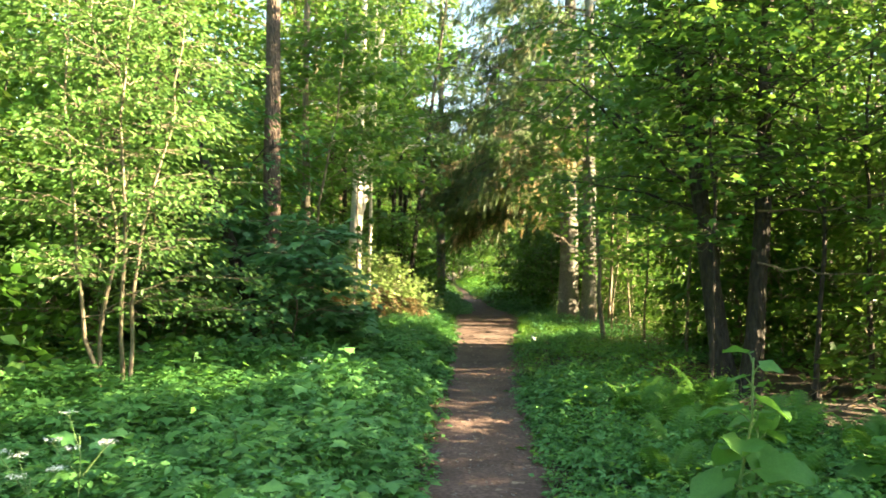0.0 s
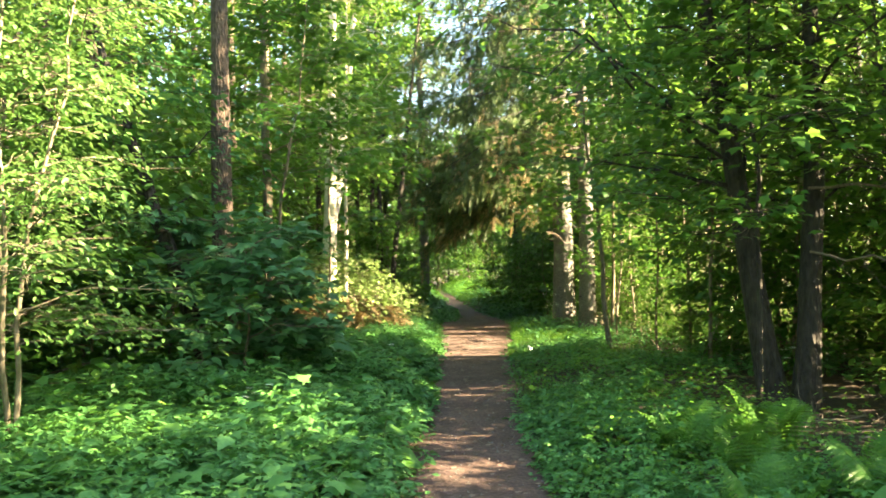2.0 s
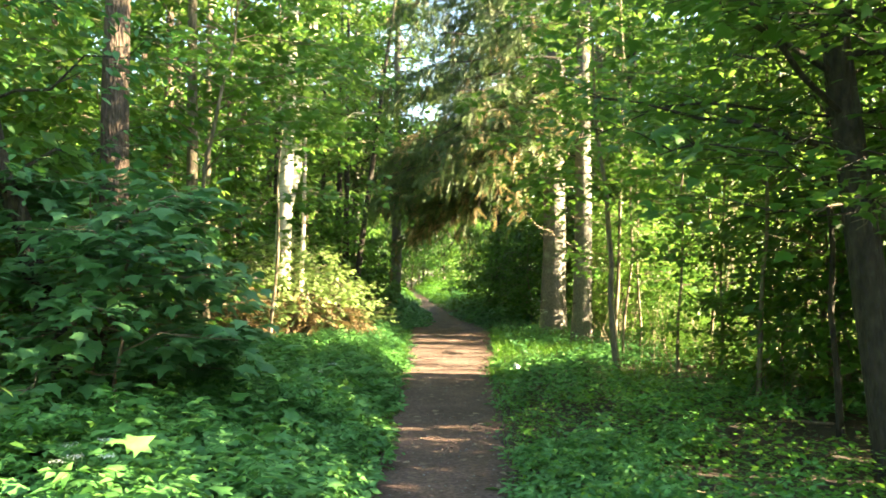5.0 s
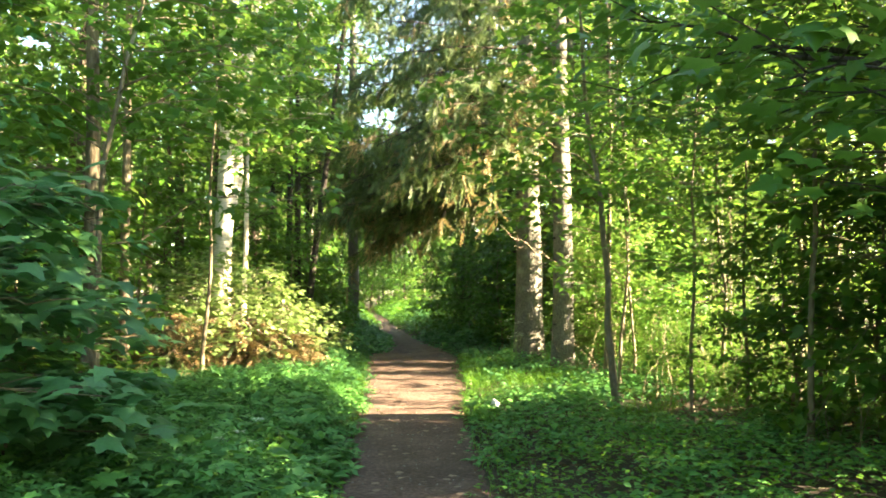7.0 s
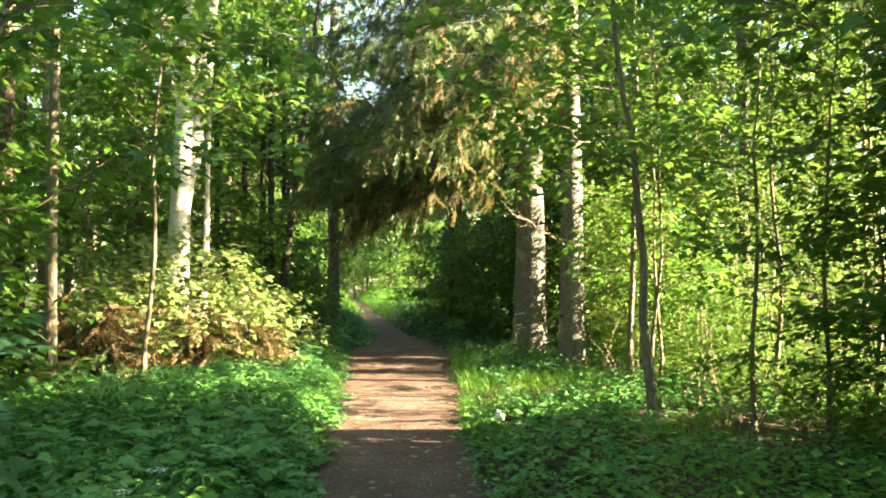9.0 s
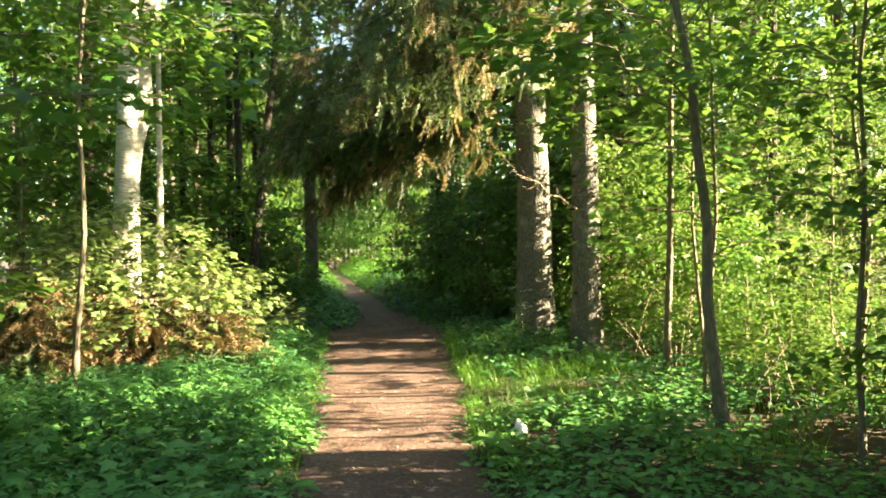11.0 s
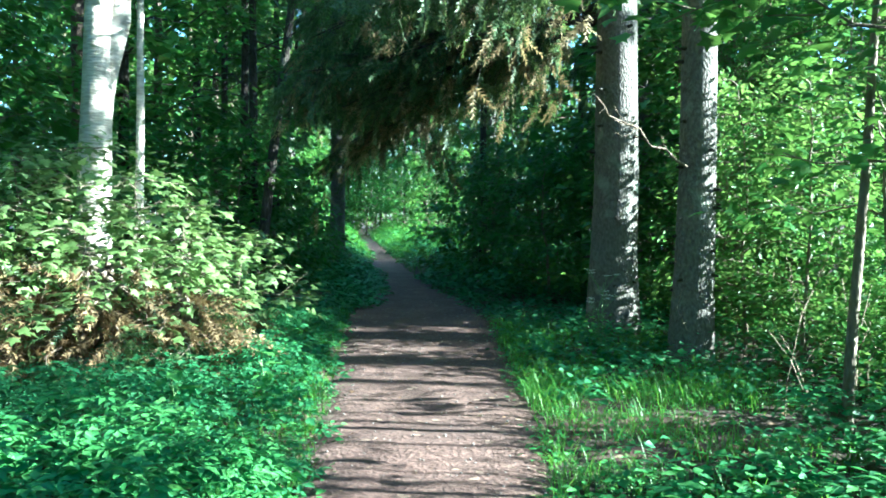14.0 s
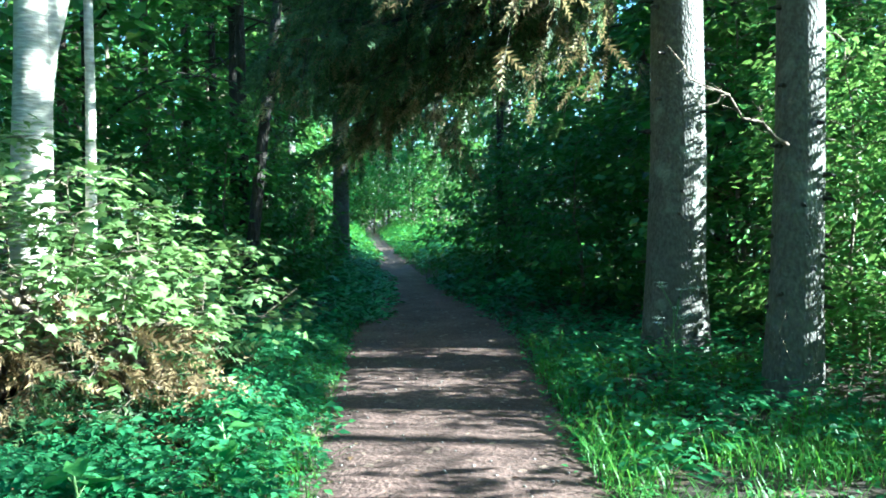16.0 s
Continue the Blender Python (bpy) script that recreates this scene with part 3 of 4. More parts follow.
grass_patch("thin grass fringe along the footpath", 9000, -0.6, 2.6, 2.5, 30, 0.16, keep=lambda x, y: np.maximum(path_left(y) - x, x - path_right(y)) < 0.45)
grass_patch("sunlit grass patch by the bend of the path", 3000, -0.6, 0.5, 16, 26, 0.22)
grass_patch("pale green grass at the far end of the path", 12000, -3.5, 5.5, 32, 72, 0.8)
herb_layer("undergrowth", "sunlit herbs in the glade", 2600, -4.5, 9, 38, 70, 0.9, 0.1, 0.2, SMALL_LEAF, M_GRASS, per=(8, 13))

# litter on the ground
m = 4200
x, y = rng.uniform(-7, 7, m), rng.uniform(2, 30, m)
on = (x > path_left(y)) & (x < path_right(y))
on &= rng.random(m) < 0.5
zz = np.where(on, 0.012, ground_z(x, y) + 0.02)
g = Geo()
ang = rng.uniform(0, 2 * np.pi, m)
g.leaves(SMALL_LEAF, np.stack([x, y, zz], 1), np.stack([np.cos(ang), np.sin(ang), 0 * x], 1), np.array([0, 0, 1.0]) + rng.normal(size=(m, 3)) * 0.25, np.where(on, 0.025, 0.06) * rng.uniform(0.6, 1.4, m))
tagged(part("leaf_litter", g, M_LITTER), "brown fallen leaves on the ground", "leaf litter", kind="stuff")
PEB = shape_of([(0, 0, 0.45), (0.5, 0, 0.1), (0, 0.42, 0.12), (-0.5, 0, 0.1), (0, -0.42, 0.12), (0, 0, -0.3)], [(0, 1, 2), (0, 2, 3), (0, 3, 4), (0, 4, 1), (5, 2, 1), (5, 3, 2), (5, 4, 3), (5, 1, 4)])
m = 1500
y = rng.uniform(3, 30, m)
u = rng.random(m)
x = path_left(y) + u * (path_right(y) - path_left(y))
g = Geo()
ang = rng.uniform(0, 2 * np.pi, m)
g.leaves(PEB, np.stack([x, y, np.full(m, -0.012)], 1), np.stack([np.cos(ang), np.sin(ang), 0 * x], 1), np.array([0, 0, 1.0]) + rng.normal(size=(m, 3)) * 0.2, rng.uniform(0.008, 0.03, m))
tagged(part("gravel", g, M_STONE), "small grey pebbles trodden into the path", "gravel", kind="stuff")

# ---- trees on the left ----
def high(*where, **more):
    """A tall trunk whose crown starts high above the path."""
    name, at, h, r, bark, leaf, label = where
    return broadleaf(name, at, h, r, bark, leaf, label, **{**dict(limbs=20, low=0.42, reach=3.0, sprays=5, per=22, size=0.17, shape=SMALL_LEAF, wob=0.012), **more})


high("pine_tree", (-2.9, 13.5, 0), 13, 0.165, M_PINE_BARK, M_FARLEAF, "tall straight pine trunk with dark scaly bark", low=0.5)
high("birch_tree", (-2.74, 16.0, 0), 12, 0.085, M_STEM, M_BIRCH, "slim grey-barked birch in the undergrowth", low=0.3, reach=2.2, size=0.12, wob=0.02)
high("birch_tree", (-3.45, 19.65, 0), 12, 0.075, M_STEM, M_BIRCH, "slim pale birch among shrubs", low=0.3, reach=2.2, size=0.12, wob=0.03)
high("birch_tree", (-2.62, 23.1, 0), 11, 0.2, M_BIRCH_BARK, M_BIRCH, "pale birch with thick sunlit trunk", low=0.38, reach=2.4, size=0.12, lean=(0.35, 0), fork=(2.6, (0.75, 0.3, 6)))
high("birch_tree", (-2.2, 23.5, 0), 10, 0.06, M_BIRCH_BARK, M_BIRCH, "thin pale birch stem beside a thicker one", low=0.42, reach=1.6, size=0.12, lean=(0.2, 0))
high("pine_tree", (-6.4, 17.5, 0), 13, 0.17, M_PINE_BARK, M_FARLEAF, "pine with sunlit reddish upper trunk", low=0.4)
high("pine_tree", (-4.6, 21.0, 0), 13, 0.12, M_PINE_BARK, M_FARLEAF, "slim straight pine in the shaded wood", low=0.35)
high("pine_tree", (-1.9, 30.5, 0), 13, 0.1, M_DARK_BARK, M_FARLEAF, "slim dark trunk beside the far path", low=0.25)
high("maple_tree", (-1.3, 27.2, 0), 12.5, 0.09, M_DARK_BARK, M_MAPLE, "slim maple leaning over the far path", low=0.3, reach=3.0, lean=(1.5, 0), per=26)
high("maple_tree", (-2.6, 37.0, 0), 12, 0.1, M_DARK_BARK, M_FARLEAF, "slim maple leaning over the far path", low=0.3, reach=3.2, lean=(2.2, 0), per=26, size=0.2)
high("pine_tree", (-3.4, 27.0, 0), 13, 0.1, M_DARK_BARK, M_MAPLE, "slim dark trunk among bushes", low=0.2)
broadleaf("leaning_tree", (-2.62, 12.0, 0), 5.2, 0.12, M_DARK_BARK, M_HAZEL_AND_SHADE, "mossy grey trunk leaning over the shrubs", limbs=14, low=0.3, reach=1.7, sprays=5, per=24, size=0.1, lean=(-1.75, 0.1), wob=0.03)

for x, y, h, lx in ((-3.62, 8.5, 4.6, -0.5), (-3.5, 8.62, 5.0, 0.1), (-3.38, 8.5, 4.4, 0.75), (-3.7, 8.75, 4.8, -0.2)):
    broadleaf("rowan_sapling", (x, y, 0), h, 0.026, M_STEM, M_ROWAN, "thin pale sapling stem with light green leaves", "sapling", "saplings in one clump", limbs=18, low=0.22, reach=1.25, sprays=6, per=30, size=0.07, lean=(lx, 0.1), wob=0.04)

for x, y, h, f in ((-2.15, 11.5, 2.15, -60), (-3.4, 12.7, 2.3, -80), (-2.1, 12.6, 1.9, -50), (-4.3, 12.4, 2.6, -90), (-2.6, 12.2, 2.4, -60)):
    broadleaf("maple_shrub", (x, y, 0), h, 0.022, M_STEM, M_BROAD, "young maple shrub with broad blue-green leaves", "shrub", limbs=12, low=0.25, reach=0.95, sprays=4, per=14, size=0.165, shape=MAPLE, flat=0.17, face=f, rise=0.1)
broadleaf("maple_tree", (-2.6, 15.2, 0), 6.2, 0.04, M_STEM, M_MAPLE, "young maple with bright green leaves", limbs=28, low=0.32, reach=2.2, sprays=5, per=24, size=0.14, shape=MAPLE, flat=0.35, lean=(0.7, 0))
broadleaf("maple_tree", (-2.2, 19.3, 0), 6.5, 0.035, M_STEM, M_MAPLE, "young maple with bright leaves before the birches", limbs=22, low=0.48, reach=1.6, sprays=5, per=20, size=0.13, shape=MAPLE, flat=0.35)

# sunlit shrub and young spruce in front of the birches
for x, y, h in ((-1.7, 21.6, 1.9), (-2.25, 21.9, 2.2), (-1.25, 22.2, 1.5), (-2.75, 21.5, 2.1), (-0.9, 23.4, 1.2), (-1.95, 21.0, 1.4), (-1.2, 21.4, 1.1), (-2.5, 20.8, 1.6)):
    broadleaf("maple_shrub", (x, y, 0), h, 0.016, M_STEM, M_SHRUB_SUNLIT, "sunlit low shrub with yellow-green leaves", "shrub", limbs=12, low=0.25, reach=0.85, sprays=4, per=13, size=0.105, shape=MAPLE, flat=0.22, rise=0.12)


def young_spruce(at, h, dry):
    ob = thing("young_spruce", at, "half-dry young spruce with brownish twigs", "tree", "young spruces")
    line = trunk_line(h, (0, 0), 0.01)
    line[0, 2] -= 0.1
    g = Geo()
    g.tube(line, np.linspace(0.03, 0.008, 12), 6)
    part("trunk", g, M_DARK_BARK, ob)
    live, dead = Geo(), Geo()
    for i in range(22):
        wood = Geo()
        z = h * (0.08 + 0.9 * i / 22)
        spruce_branch(live, dead, wood, along(line, z / h), i * 2.4, 0.75 * (1.1 - z / h) + 0.12, 0.15, 0.16, dry)
        part("limb", wood, M_TWIG, ob)
    tagged(part("needle_foliage", live, M_NEEDLE, ob), kind="stuff")
    if dead.n:
        tagged(part("dry_foliage", dead, M_DEAD_NEEDLE, ob, "brown dry twigs"), kind="stuff")
    return ob


young_spruce((-1.7, 20.75, 0), 1.1, 0.75)
young_spruce((-1.05, 20.9, 0), 0.85, 0.65)
young_spruce((-2.9, 20.3, 0), 1.3, 0.7)
young_spruce((-2.45, 21.0, 0), 1.15, 0.7)
young_spruce((-1.15, 22.1, 0), 0.8, 0.5)
young_spruce((-3.3, 20.5, 0), 1.5, 0.4)

# ---- trees on the right ----
for x, y, h, lx, ly, r in ((3.66, 10.15, 8, -1.15, 0.2, 0.125), (3.86, 10.0, 8.5, 0.55, 0.1, 0.115)):
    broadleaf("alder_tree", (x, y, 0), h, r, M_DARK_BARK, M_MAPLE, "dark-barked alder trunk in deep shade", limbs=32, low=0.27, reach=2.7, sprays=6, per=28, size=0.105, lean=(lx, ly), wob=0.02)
broadleaf("maple_sapling", (3.3, 16.1, 0), 6.0, 0.045, M_STEM, M_MAPLE, "slender maple sapling leaning over the path", "sapling", limbs=20, low=0.34, reach=1.9, sprays=5, per=17, size=0.13, shape=MAPLE, lean=(-0.45, 0.2), flat=0.3, face=195)
for x, y, h, f, re in ((4.5, 9.6, 6.5, 195, 2.3), (4.2, 11.9, 6.5, 215, 1.6), (5.4, 10.0, 7, 190, 2.6)):
    broadleaf("maple_tree", (x, y, 0), h, 0.03, M_DARK_BARK, M_MAPLE, "shaded young maple with layered dark green leaves", "tree", "maples by the alders", limbs=26, low=0.3, reach=re, sprays=5, per=15, size=0.13, shape=MAPLE, flat=0.35, face=f, spread=70, wob=0.03)
broadleaf("maple_tree", (3.85, 18.4, 0), 7.2, 0.035, M_STEM, M_MAPLE, "young maple with leafy limbs in front of the spruces", limbs=15, low=0.36, reach=2.1, sprays=5, per=14, size=0.14, shape=MAPLE, flat=0.32, face=205, spread=75, wob=0.03)
broadleaf("maple_tree", (3.25, 9.7, 0), 5.4, 0.03, M_DARK_BARK, M_MAPLE, "shaded young maple with drooping leafy limbs", limbs=22, low=0.32, reach=1.5, sprays=5, per=17, size=0.11, shape=MAPLE, flat=0.3, face=195, spread=70, wob=0.03, rise=0.05)
broadleaf("maple_tree", (5.2, 12.9, 0), 7.0, 0.04, M_STEM, M_MAPLE, "young maple with layered leaves among the saplings", limbs=24, low=0.3, reach=1.9, sprays=5, per=15, size=0.12, shape=MAPLE, flat=0.3, wob=0.03)
broadleaf("maple_tree", (4.1, 13.4, 0), 5.6, 0.028, M_STEM, M_FARLEAF, "young maple with light leaves over the path", limbs=18, low=0.4, reach=1.9, sprays=5, per=13, size=0.11, shape=MAPLE, flat=0.3, face=190, spread=65, wob=0.03)
high("pine_tree", (7.08, 14.1, 0), 12, 0.11, M_PINE_BARK, M_FARLEAF, "pine with pale sunlit trunk behind saplings", limbs=10, low=0.6, reach=1.8)

# Many pale dry twigs on these two paint sunlight onto the hanging limbs.
spruce((3.62, 22.75, 0), 15, 0.28, "old spruce with thick grey trunk and drooping limbs over the path", 3.9, 4.2, facing=(160, 150, 168, 138, 155, 120, 205, 145), limbs=68, fan=(140, 166), dry_part=0.36, hang=0.8)
spruce((3.85, 21.0, 0), 15, 0.19, "spruce with grey knotty trunk close beside another", 4.2, 3.3, facing=(188, 205, 215, 222, 196, 178, 240), limbs=34, fan=(180, 222), dry_part=0.4, hang=0.75)
spruce((-0.1, 34.5, 0), 16, 0.2, "dark spruce beside the far path", 4.4, 3.2, limbs=54, knots=False, dry_part=0.06, hang=0.7)
spruce((-2.2, 44.0, 0), 17, 0.2, "tall dark spruce behind the glade", 5.5, 3.2, limbs=44, knots=False, dry_part=0.05, hang=0.8)
spruce((6.0, 28.5, 0), 14, 0.2, "dark spruce in the shade behind the others", 1.6, 3.2, limbs=32, knots=False, dry_part=0.06, hang=0.8)
spruce((4.4, 37.5, 0), 15, 0.2, "dark spruce beside the far path", 3.0, 2.6, limbs=34, knots=False, dry_part=0.05, hang=0.8)

for x, y in ((3.65, 17.1), (3.95, 15.5), (4.35, 18.7)):
    broadleaf("sapling", (x, y, 0), 4.8, 0.022, M_STEM, M_MAPLE, "slim sapling with leafy side limbs by the path", "sapling", limbs=15, low=0.25, reach=0.85, sprays=4, per=12, size=0.11, shape=MAPLE, flat=0.3, wob=0.03)
# Saplings added on the sun side to keep the spruce trunks shaded.
for x, y in ((4.95, 22.45), (4.85, 20.75), (4.7, 21.5)):
    broadleaf("sapling", (x, y, 0), 2.9, 0.02, M_STEM, M_BIRCH, "slim leafy sapling added close behind a spruce trunk for shade", "sapling", limbs=26, low=0.08, reach=0.65, sprays=4, per=28, size=0.085, wob=0.03)
SAPLING_LABEL = "thin backlit sapling with airy yellow-green leaves"
first = broadleaf("sapling", (5.1, 14.9, 0), 4.6, 0.022, M_STEM, M_BIRCH, SAPLING_LABEL, "sapling", "saplings on the right", limbs=18, low=0.08, reach=1.1, sprays=5, per=22, size=0.07, wob=0.04)
second = broadleaf("sapling", (6.3, 13.9, 0), 5.4, 0.028, M_STEM, M_MAPLE, SAPLING_LABEL, "sapling", "saplings on the right", limbs=17, low=0.12, reach=1.25, sprays=5, per=14, size=0.1, shape=MAPLE, wob=0.04)
third = broadleaf("sapling", (9.6, 12.6, 0), 6.0, 0.03, M_STEM, M_FARLEAF, SAPLING_LABEL, "sapling", "saplings on the right", limbs=18, low=0.06, reach=1.3, sprays=5, per=22, size=0.075, wob=0.04)
for x, y, k in ((6.2, 17.0, 0.9), (7.2, 18.0, 1.0), (6.0, 18.8, 0.8), (7.6, 16.6, 1.0), (8.4, 19.6, 0.9), (6.9, 20.6, 0.7), (7.4, 22.4, 0.8)):
    copy_thing(first if k < 0.95 else third, pose(x, y, 0, 0, 0, 70 * x) @ Matrix.Scale(k, 4))
# Crowns added here block the sun from the herbs left of the path.
for x, y in ((5.1, 15.3), (5.7, 16.3), (5.0, 16.9), (6.5, 17.6)):
    broadleaf("sapling", (x, y, 0), 5.6, 0.026, M_STEM, M_FARLEAF, "bare-stemmed sapling with leaves in its upper half, added for shade", "sapling", "saplings on the right", limbs=16, low=0.47, reach=1.1, sprays=5, per=20, size=0.09, wob=0.03)
placed = 0
for i in range(400):
    x, y = rng.uniform(4.2, 12), rng.uniform(12.2, 27)
    corridor = 16.0 < y + 0.18 * (x - 1) < 24.5
    if (y > 19.5 and x < 5.4) or corridor or (20.2 < y + 0.18 * (x - 1) < 22.9):
        continue
    copy_thing((first, second, third)[i % 3], pose(x, y, 0, 0, 0, rng.uniform(0, 360)) @ Matrix.Scale(rng.uniform(0.75, 1.2), 4))
    placed += 1
    if placed > 42:
        break

# Trees added so that their mostly unseen crowns shade the upper wood.
for x, y, h in ((8.2, 13.2, 12.5), (9.5, 15.0, 13), (10.5, 21.5, 13), (7.8, 23.0, 12), (12.5, 18.5, 13), (13.0, 14.5, 13), (8.0, 10.2, 13), (10.2, 13.8, 13), (11.2, 10.5, 13), (7.4, 15.2, 12.5), (13.5, 11.5, 13), (12.6, 22.4, 13)):
    high("alder_tree", (x, y, 0), h, 0.1, M_DARK_BARK, M_MAPLE, "slim tree with a high crown behind saplings", group="high-crowned trees", low=0.54, reach=3.0, limbs=20, size=0.2, per=24, split=False)

# ---- the wood around, with unseen trees added for shade ----
tall = [broadleaf("wood_tree", (-9.0, 12.0, 0), 13, 0.13, M_PINE_BARK, M_FARLEAF, "tall leafy tree in the wood", "tree", "trees of the wood", limbs=30, low=0.1, reach=3.0, sprays=5, per=12, size=0.28, shape=SMALL_LEAF, wob=0.02, split=False),
        broadleaf("wood_tree", (-8.0, 22.0, 0), 12, 0.1, M_STEM, M_BIRCH, "tall leafy tree in the wood", "tree", "trees of the wood", limbs=30, low=0.1, reach=2.8, sprays=5, per=12, size=0.27, shape=SMALL_LEAF, wob=0.03, split=False),
        broadleaf("wood_tree", (12.5, 1.0, 0), 12, 0.12, M_DARK_BARK, M_MAPLE, "tall dark leafy tree in the wood", "tree", "trees of the wood", limbs=30, low=0.06, reach=3.0, sprays=5, per=12, size=0.28, shape=SMALL_LEAF, wob=0.03, split=False)]
spots = []
for i in range(4000):
    x, y = rng.uniform(-20, 20), rng.uniform(-12, 76)
    off = max(path_left(y) - x, x - path_right(y))
    if off < (3.6 if y > 33 else 4.4) or (y < 3 and abs(x) < 13):
        continue
    if -6.5 < x < 7.5 and 1 < y < 25:
        continue
    if x > 5 and 14.9 < y + 0.18 * (x - 1) < 25.5:
        continue
    if x > 5 and 6.2 < y + 0.18 * (x - 1) < 9.4:
        continue
    if x > 3.5 and 38 < y + 0.18 * (x - 1) < 62:
        continue
    if any((x - a) ** 2 + (y - c) ** 2 < 6.8 for a, c in spots):
        continue
    spots.append((x, y))
    if len(spots) >= 112:
        break
# Extra trees on the right are added to shade the far left wood.
spots += [(rng.uniform(6, 15), rng.uniform(25.5, 36)) for i in range(14)] + [(rng.uniform(-14, -5.5), rng.uniform(24, 50)) for i in range(14)]
for i, (x, y) in enumerate(spots):
    s = rng.uniform(0.7, 0.85) if x > 5 and 1 < y < 12 else rng.uniform(0.85, 1.2)
    copy_thing(tall[i % 3], pose(x, y, 0, 0, 0, rng.uniform(0, 360)) @ Matrix.Scale(s, 4))

bushes = [broadleaf("bush", (-5.2, 14.0, 0), 3.2, 0.03, M_STEM, M_FARLEAF, "dense green bush under the trees", "bush", "bushes under the trees", limbs=22, low=0.03, reach=1.4, sprays=5, per=19, size=0.135, shape=SMALL_LEAF, wob=0.05, split=False),
          broadleaf("bush", (-1.6, 27.5, 0), 2.8, 0.03, M_STEM, M_MAPLE, "dark dense bush beside the path", "bush", "bushes under the trees", limbs=22, low=0.03, reach=1.4, sprays=5, per=19, size=0.135, shape=SMALL_LEAF, wob=0.05, split=False)]
# Bushes at x 5 to 6, y 18 to 22.5 are added to block sun.
for i, (x, y, s) in enumerate(((-1.2, 29.5, 1.0), (-2.6, 30, 1.3), (-1.6, 33, 1.0), (-3.4, 26.5, 1.2), (-4.6, 24, 1.3), (-5.5, 20.5, 1.4), (-5.0, 17.0, 1.4), (-4.6, 10.6, 1.2), (-6.2, 9.5, 1.4), (-6.5, 12.5, 1.6), (-4.2, 13.2, 1.3), (-4.0, 15.0, 1.3), (-4.3, 18.4, 1.2), (-7.5, 15.5, 1.8), (-5.4, 12.0, 1.7),
                               (4.9, 26.4, 1.0), (4.6, 28, 1.0), (3.9, 29, 1.0), (4.4, 33.5, 1.2), (4.0, 36, 1.1), (5.2, 14.0, 1.15), (6.6, 13.4, 1.4), (4.7, 14.7, 0.7), (7.6, 14.0, 1.1), (8.5, 12.5, 1.0), (5.6, 12.9, 0.8), (6.8, 11.9, 1.0), (5.0, 13.4, 0.9), (5.6, 10.4, 1.0), (6.4, 8.0, 1.3), (7.2, 11.0, 1.4), (6.4, 5.5, 1.3), (4.9, 6.2, 0.8), (7.5, 4, 1.6), (9, 8, 1.8),
                               (-2.2, 38, 1.2), (-3.0, 45, 1.4), (4.5, 43, 1.3), (3.8, 50, 1.3), (-2.8, 55, 1.5), (4.5, 60, 1.5), (-1, 82, 2.0), (3, 84, 2.0), (-5, 80, 2.0), (7, 80, 2.0), (-6, 66, 1.8), (-4.5, 5.5, 1.0), (-7, 6.0, 1.3), (1.5, 88, 2.6), (-2, 88, 2.6), (-1.5, 66, 1.7), (0.8, 68, 1.8), (-4, 62, 1.7), (3.2, 65, 1.9), (-3, 71, 2.4), (1.5, 73, 2.6), (5.5, 70, 2.6), (3.7, 26.6, 0.9), (5.6, 25.2, 1.3), (3.4, 31, 1.0), (3.2, 33.2, 1.0), (4.9, 31, 1.4), (6.2, 27.5, 1.6), (5.6, 24, 1.0), (6.8, 30, 1.7), (6.0, 22.3, 0.9), (-0.7, 28.2, 0.5), (-0.9, 30.6, 0.7), (-0.3, 31.6, 0.42), (5.9, 20.5, 0.6), (5.1, 18.05, 0.4), (5.3, 19.7, 0.42))):
    copy_thing(bushes[i % 2], pose(x, y, 0, 0, 0, rng.uniform(0, 360)) @ Matrix.Scale(s, 4))

arch = high("arching_tree", (-1.7, 34.5, 0), 14, 0.1, M_DARK_BARK, M_FARLEAF, "leafy tree arching over the far path", low=0.28, reach=3.4, per=32, size=0.24, split=False)
for x, y in ((-4.4, 41), (-4.6, 48), (5.6, 47), (-5.0, 56), (3.6, 72), (-4.0, 68), (-0.5, 96), (3.0, 98), (-4.0, 97), (-1.6, 29.5), (3.5, 32.5), (-2.6, 32.0), (-7, 92), (6.5, 92), (2.0, 78), (-5.5, 76), (-0.6, 76), (-4.0, 36), (-4.8, 52)):
    copy_thing(arch, pose(x, y, 0, 0, 0, rng.uniform(0, 360)) @ Matrix.Scale(rng.uniform(0.9, 1.2), 4))

# far woods that close the view all round
g = Geo()
m = 56000
a = rng.uniform(0, 2 * np.pi, m)
rad = rng.uniform(0.92, 1.25, m)
p = np.stack([rad * 29 * np.cos(a), 32 + rad * 62 * np.sin(a), 14.5 * rng.random(m) ** 0.8 * (0.75 + 0.25 * np.sin(9 * a) * np.sin(23 * a))], 1)
p[:, 2] *= np.where(p[:, 1] > 55, 1.6, 1.0)
p[:, 2] *= np.where((p[:, 0] > 0) & (p[:, 1] < 30) & (p[:, 1] > 5), 0.52, 1.0)
g.leaves(SMALL_LEAF, p, rng.normal(size=(m, 3)) + [0, 0, -0.4], rng.normal(size=(m, 3)) + [0, 0, 0.8], rng.uniform(0.4, 0.85, m))
tagged(part("far_woods", g, M_FARLEAF), "distant leafy edge of the wood", "woods", kind="stuff")

# maples added as sun blocks, to shade the alders
for x, y in ((6.3, 10.3), (7.0, 9.6)):
    broadleaf("maple_tree", (x, y, 0), 7.8, 0.035, M_DARK_BARK, M_MAPLE, "shaded young maple with layered dark green leaves", "tree", "maples by the alders", limbs=26, low=0.3, reach=2.3, sprays=5, per=15, size=0.13, shape=MAPLE, flat=0.35, wob=0.03)

# ---- plants and small things ----


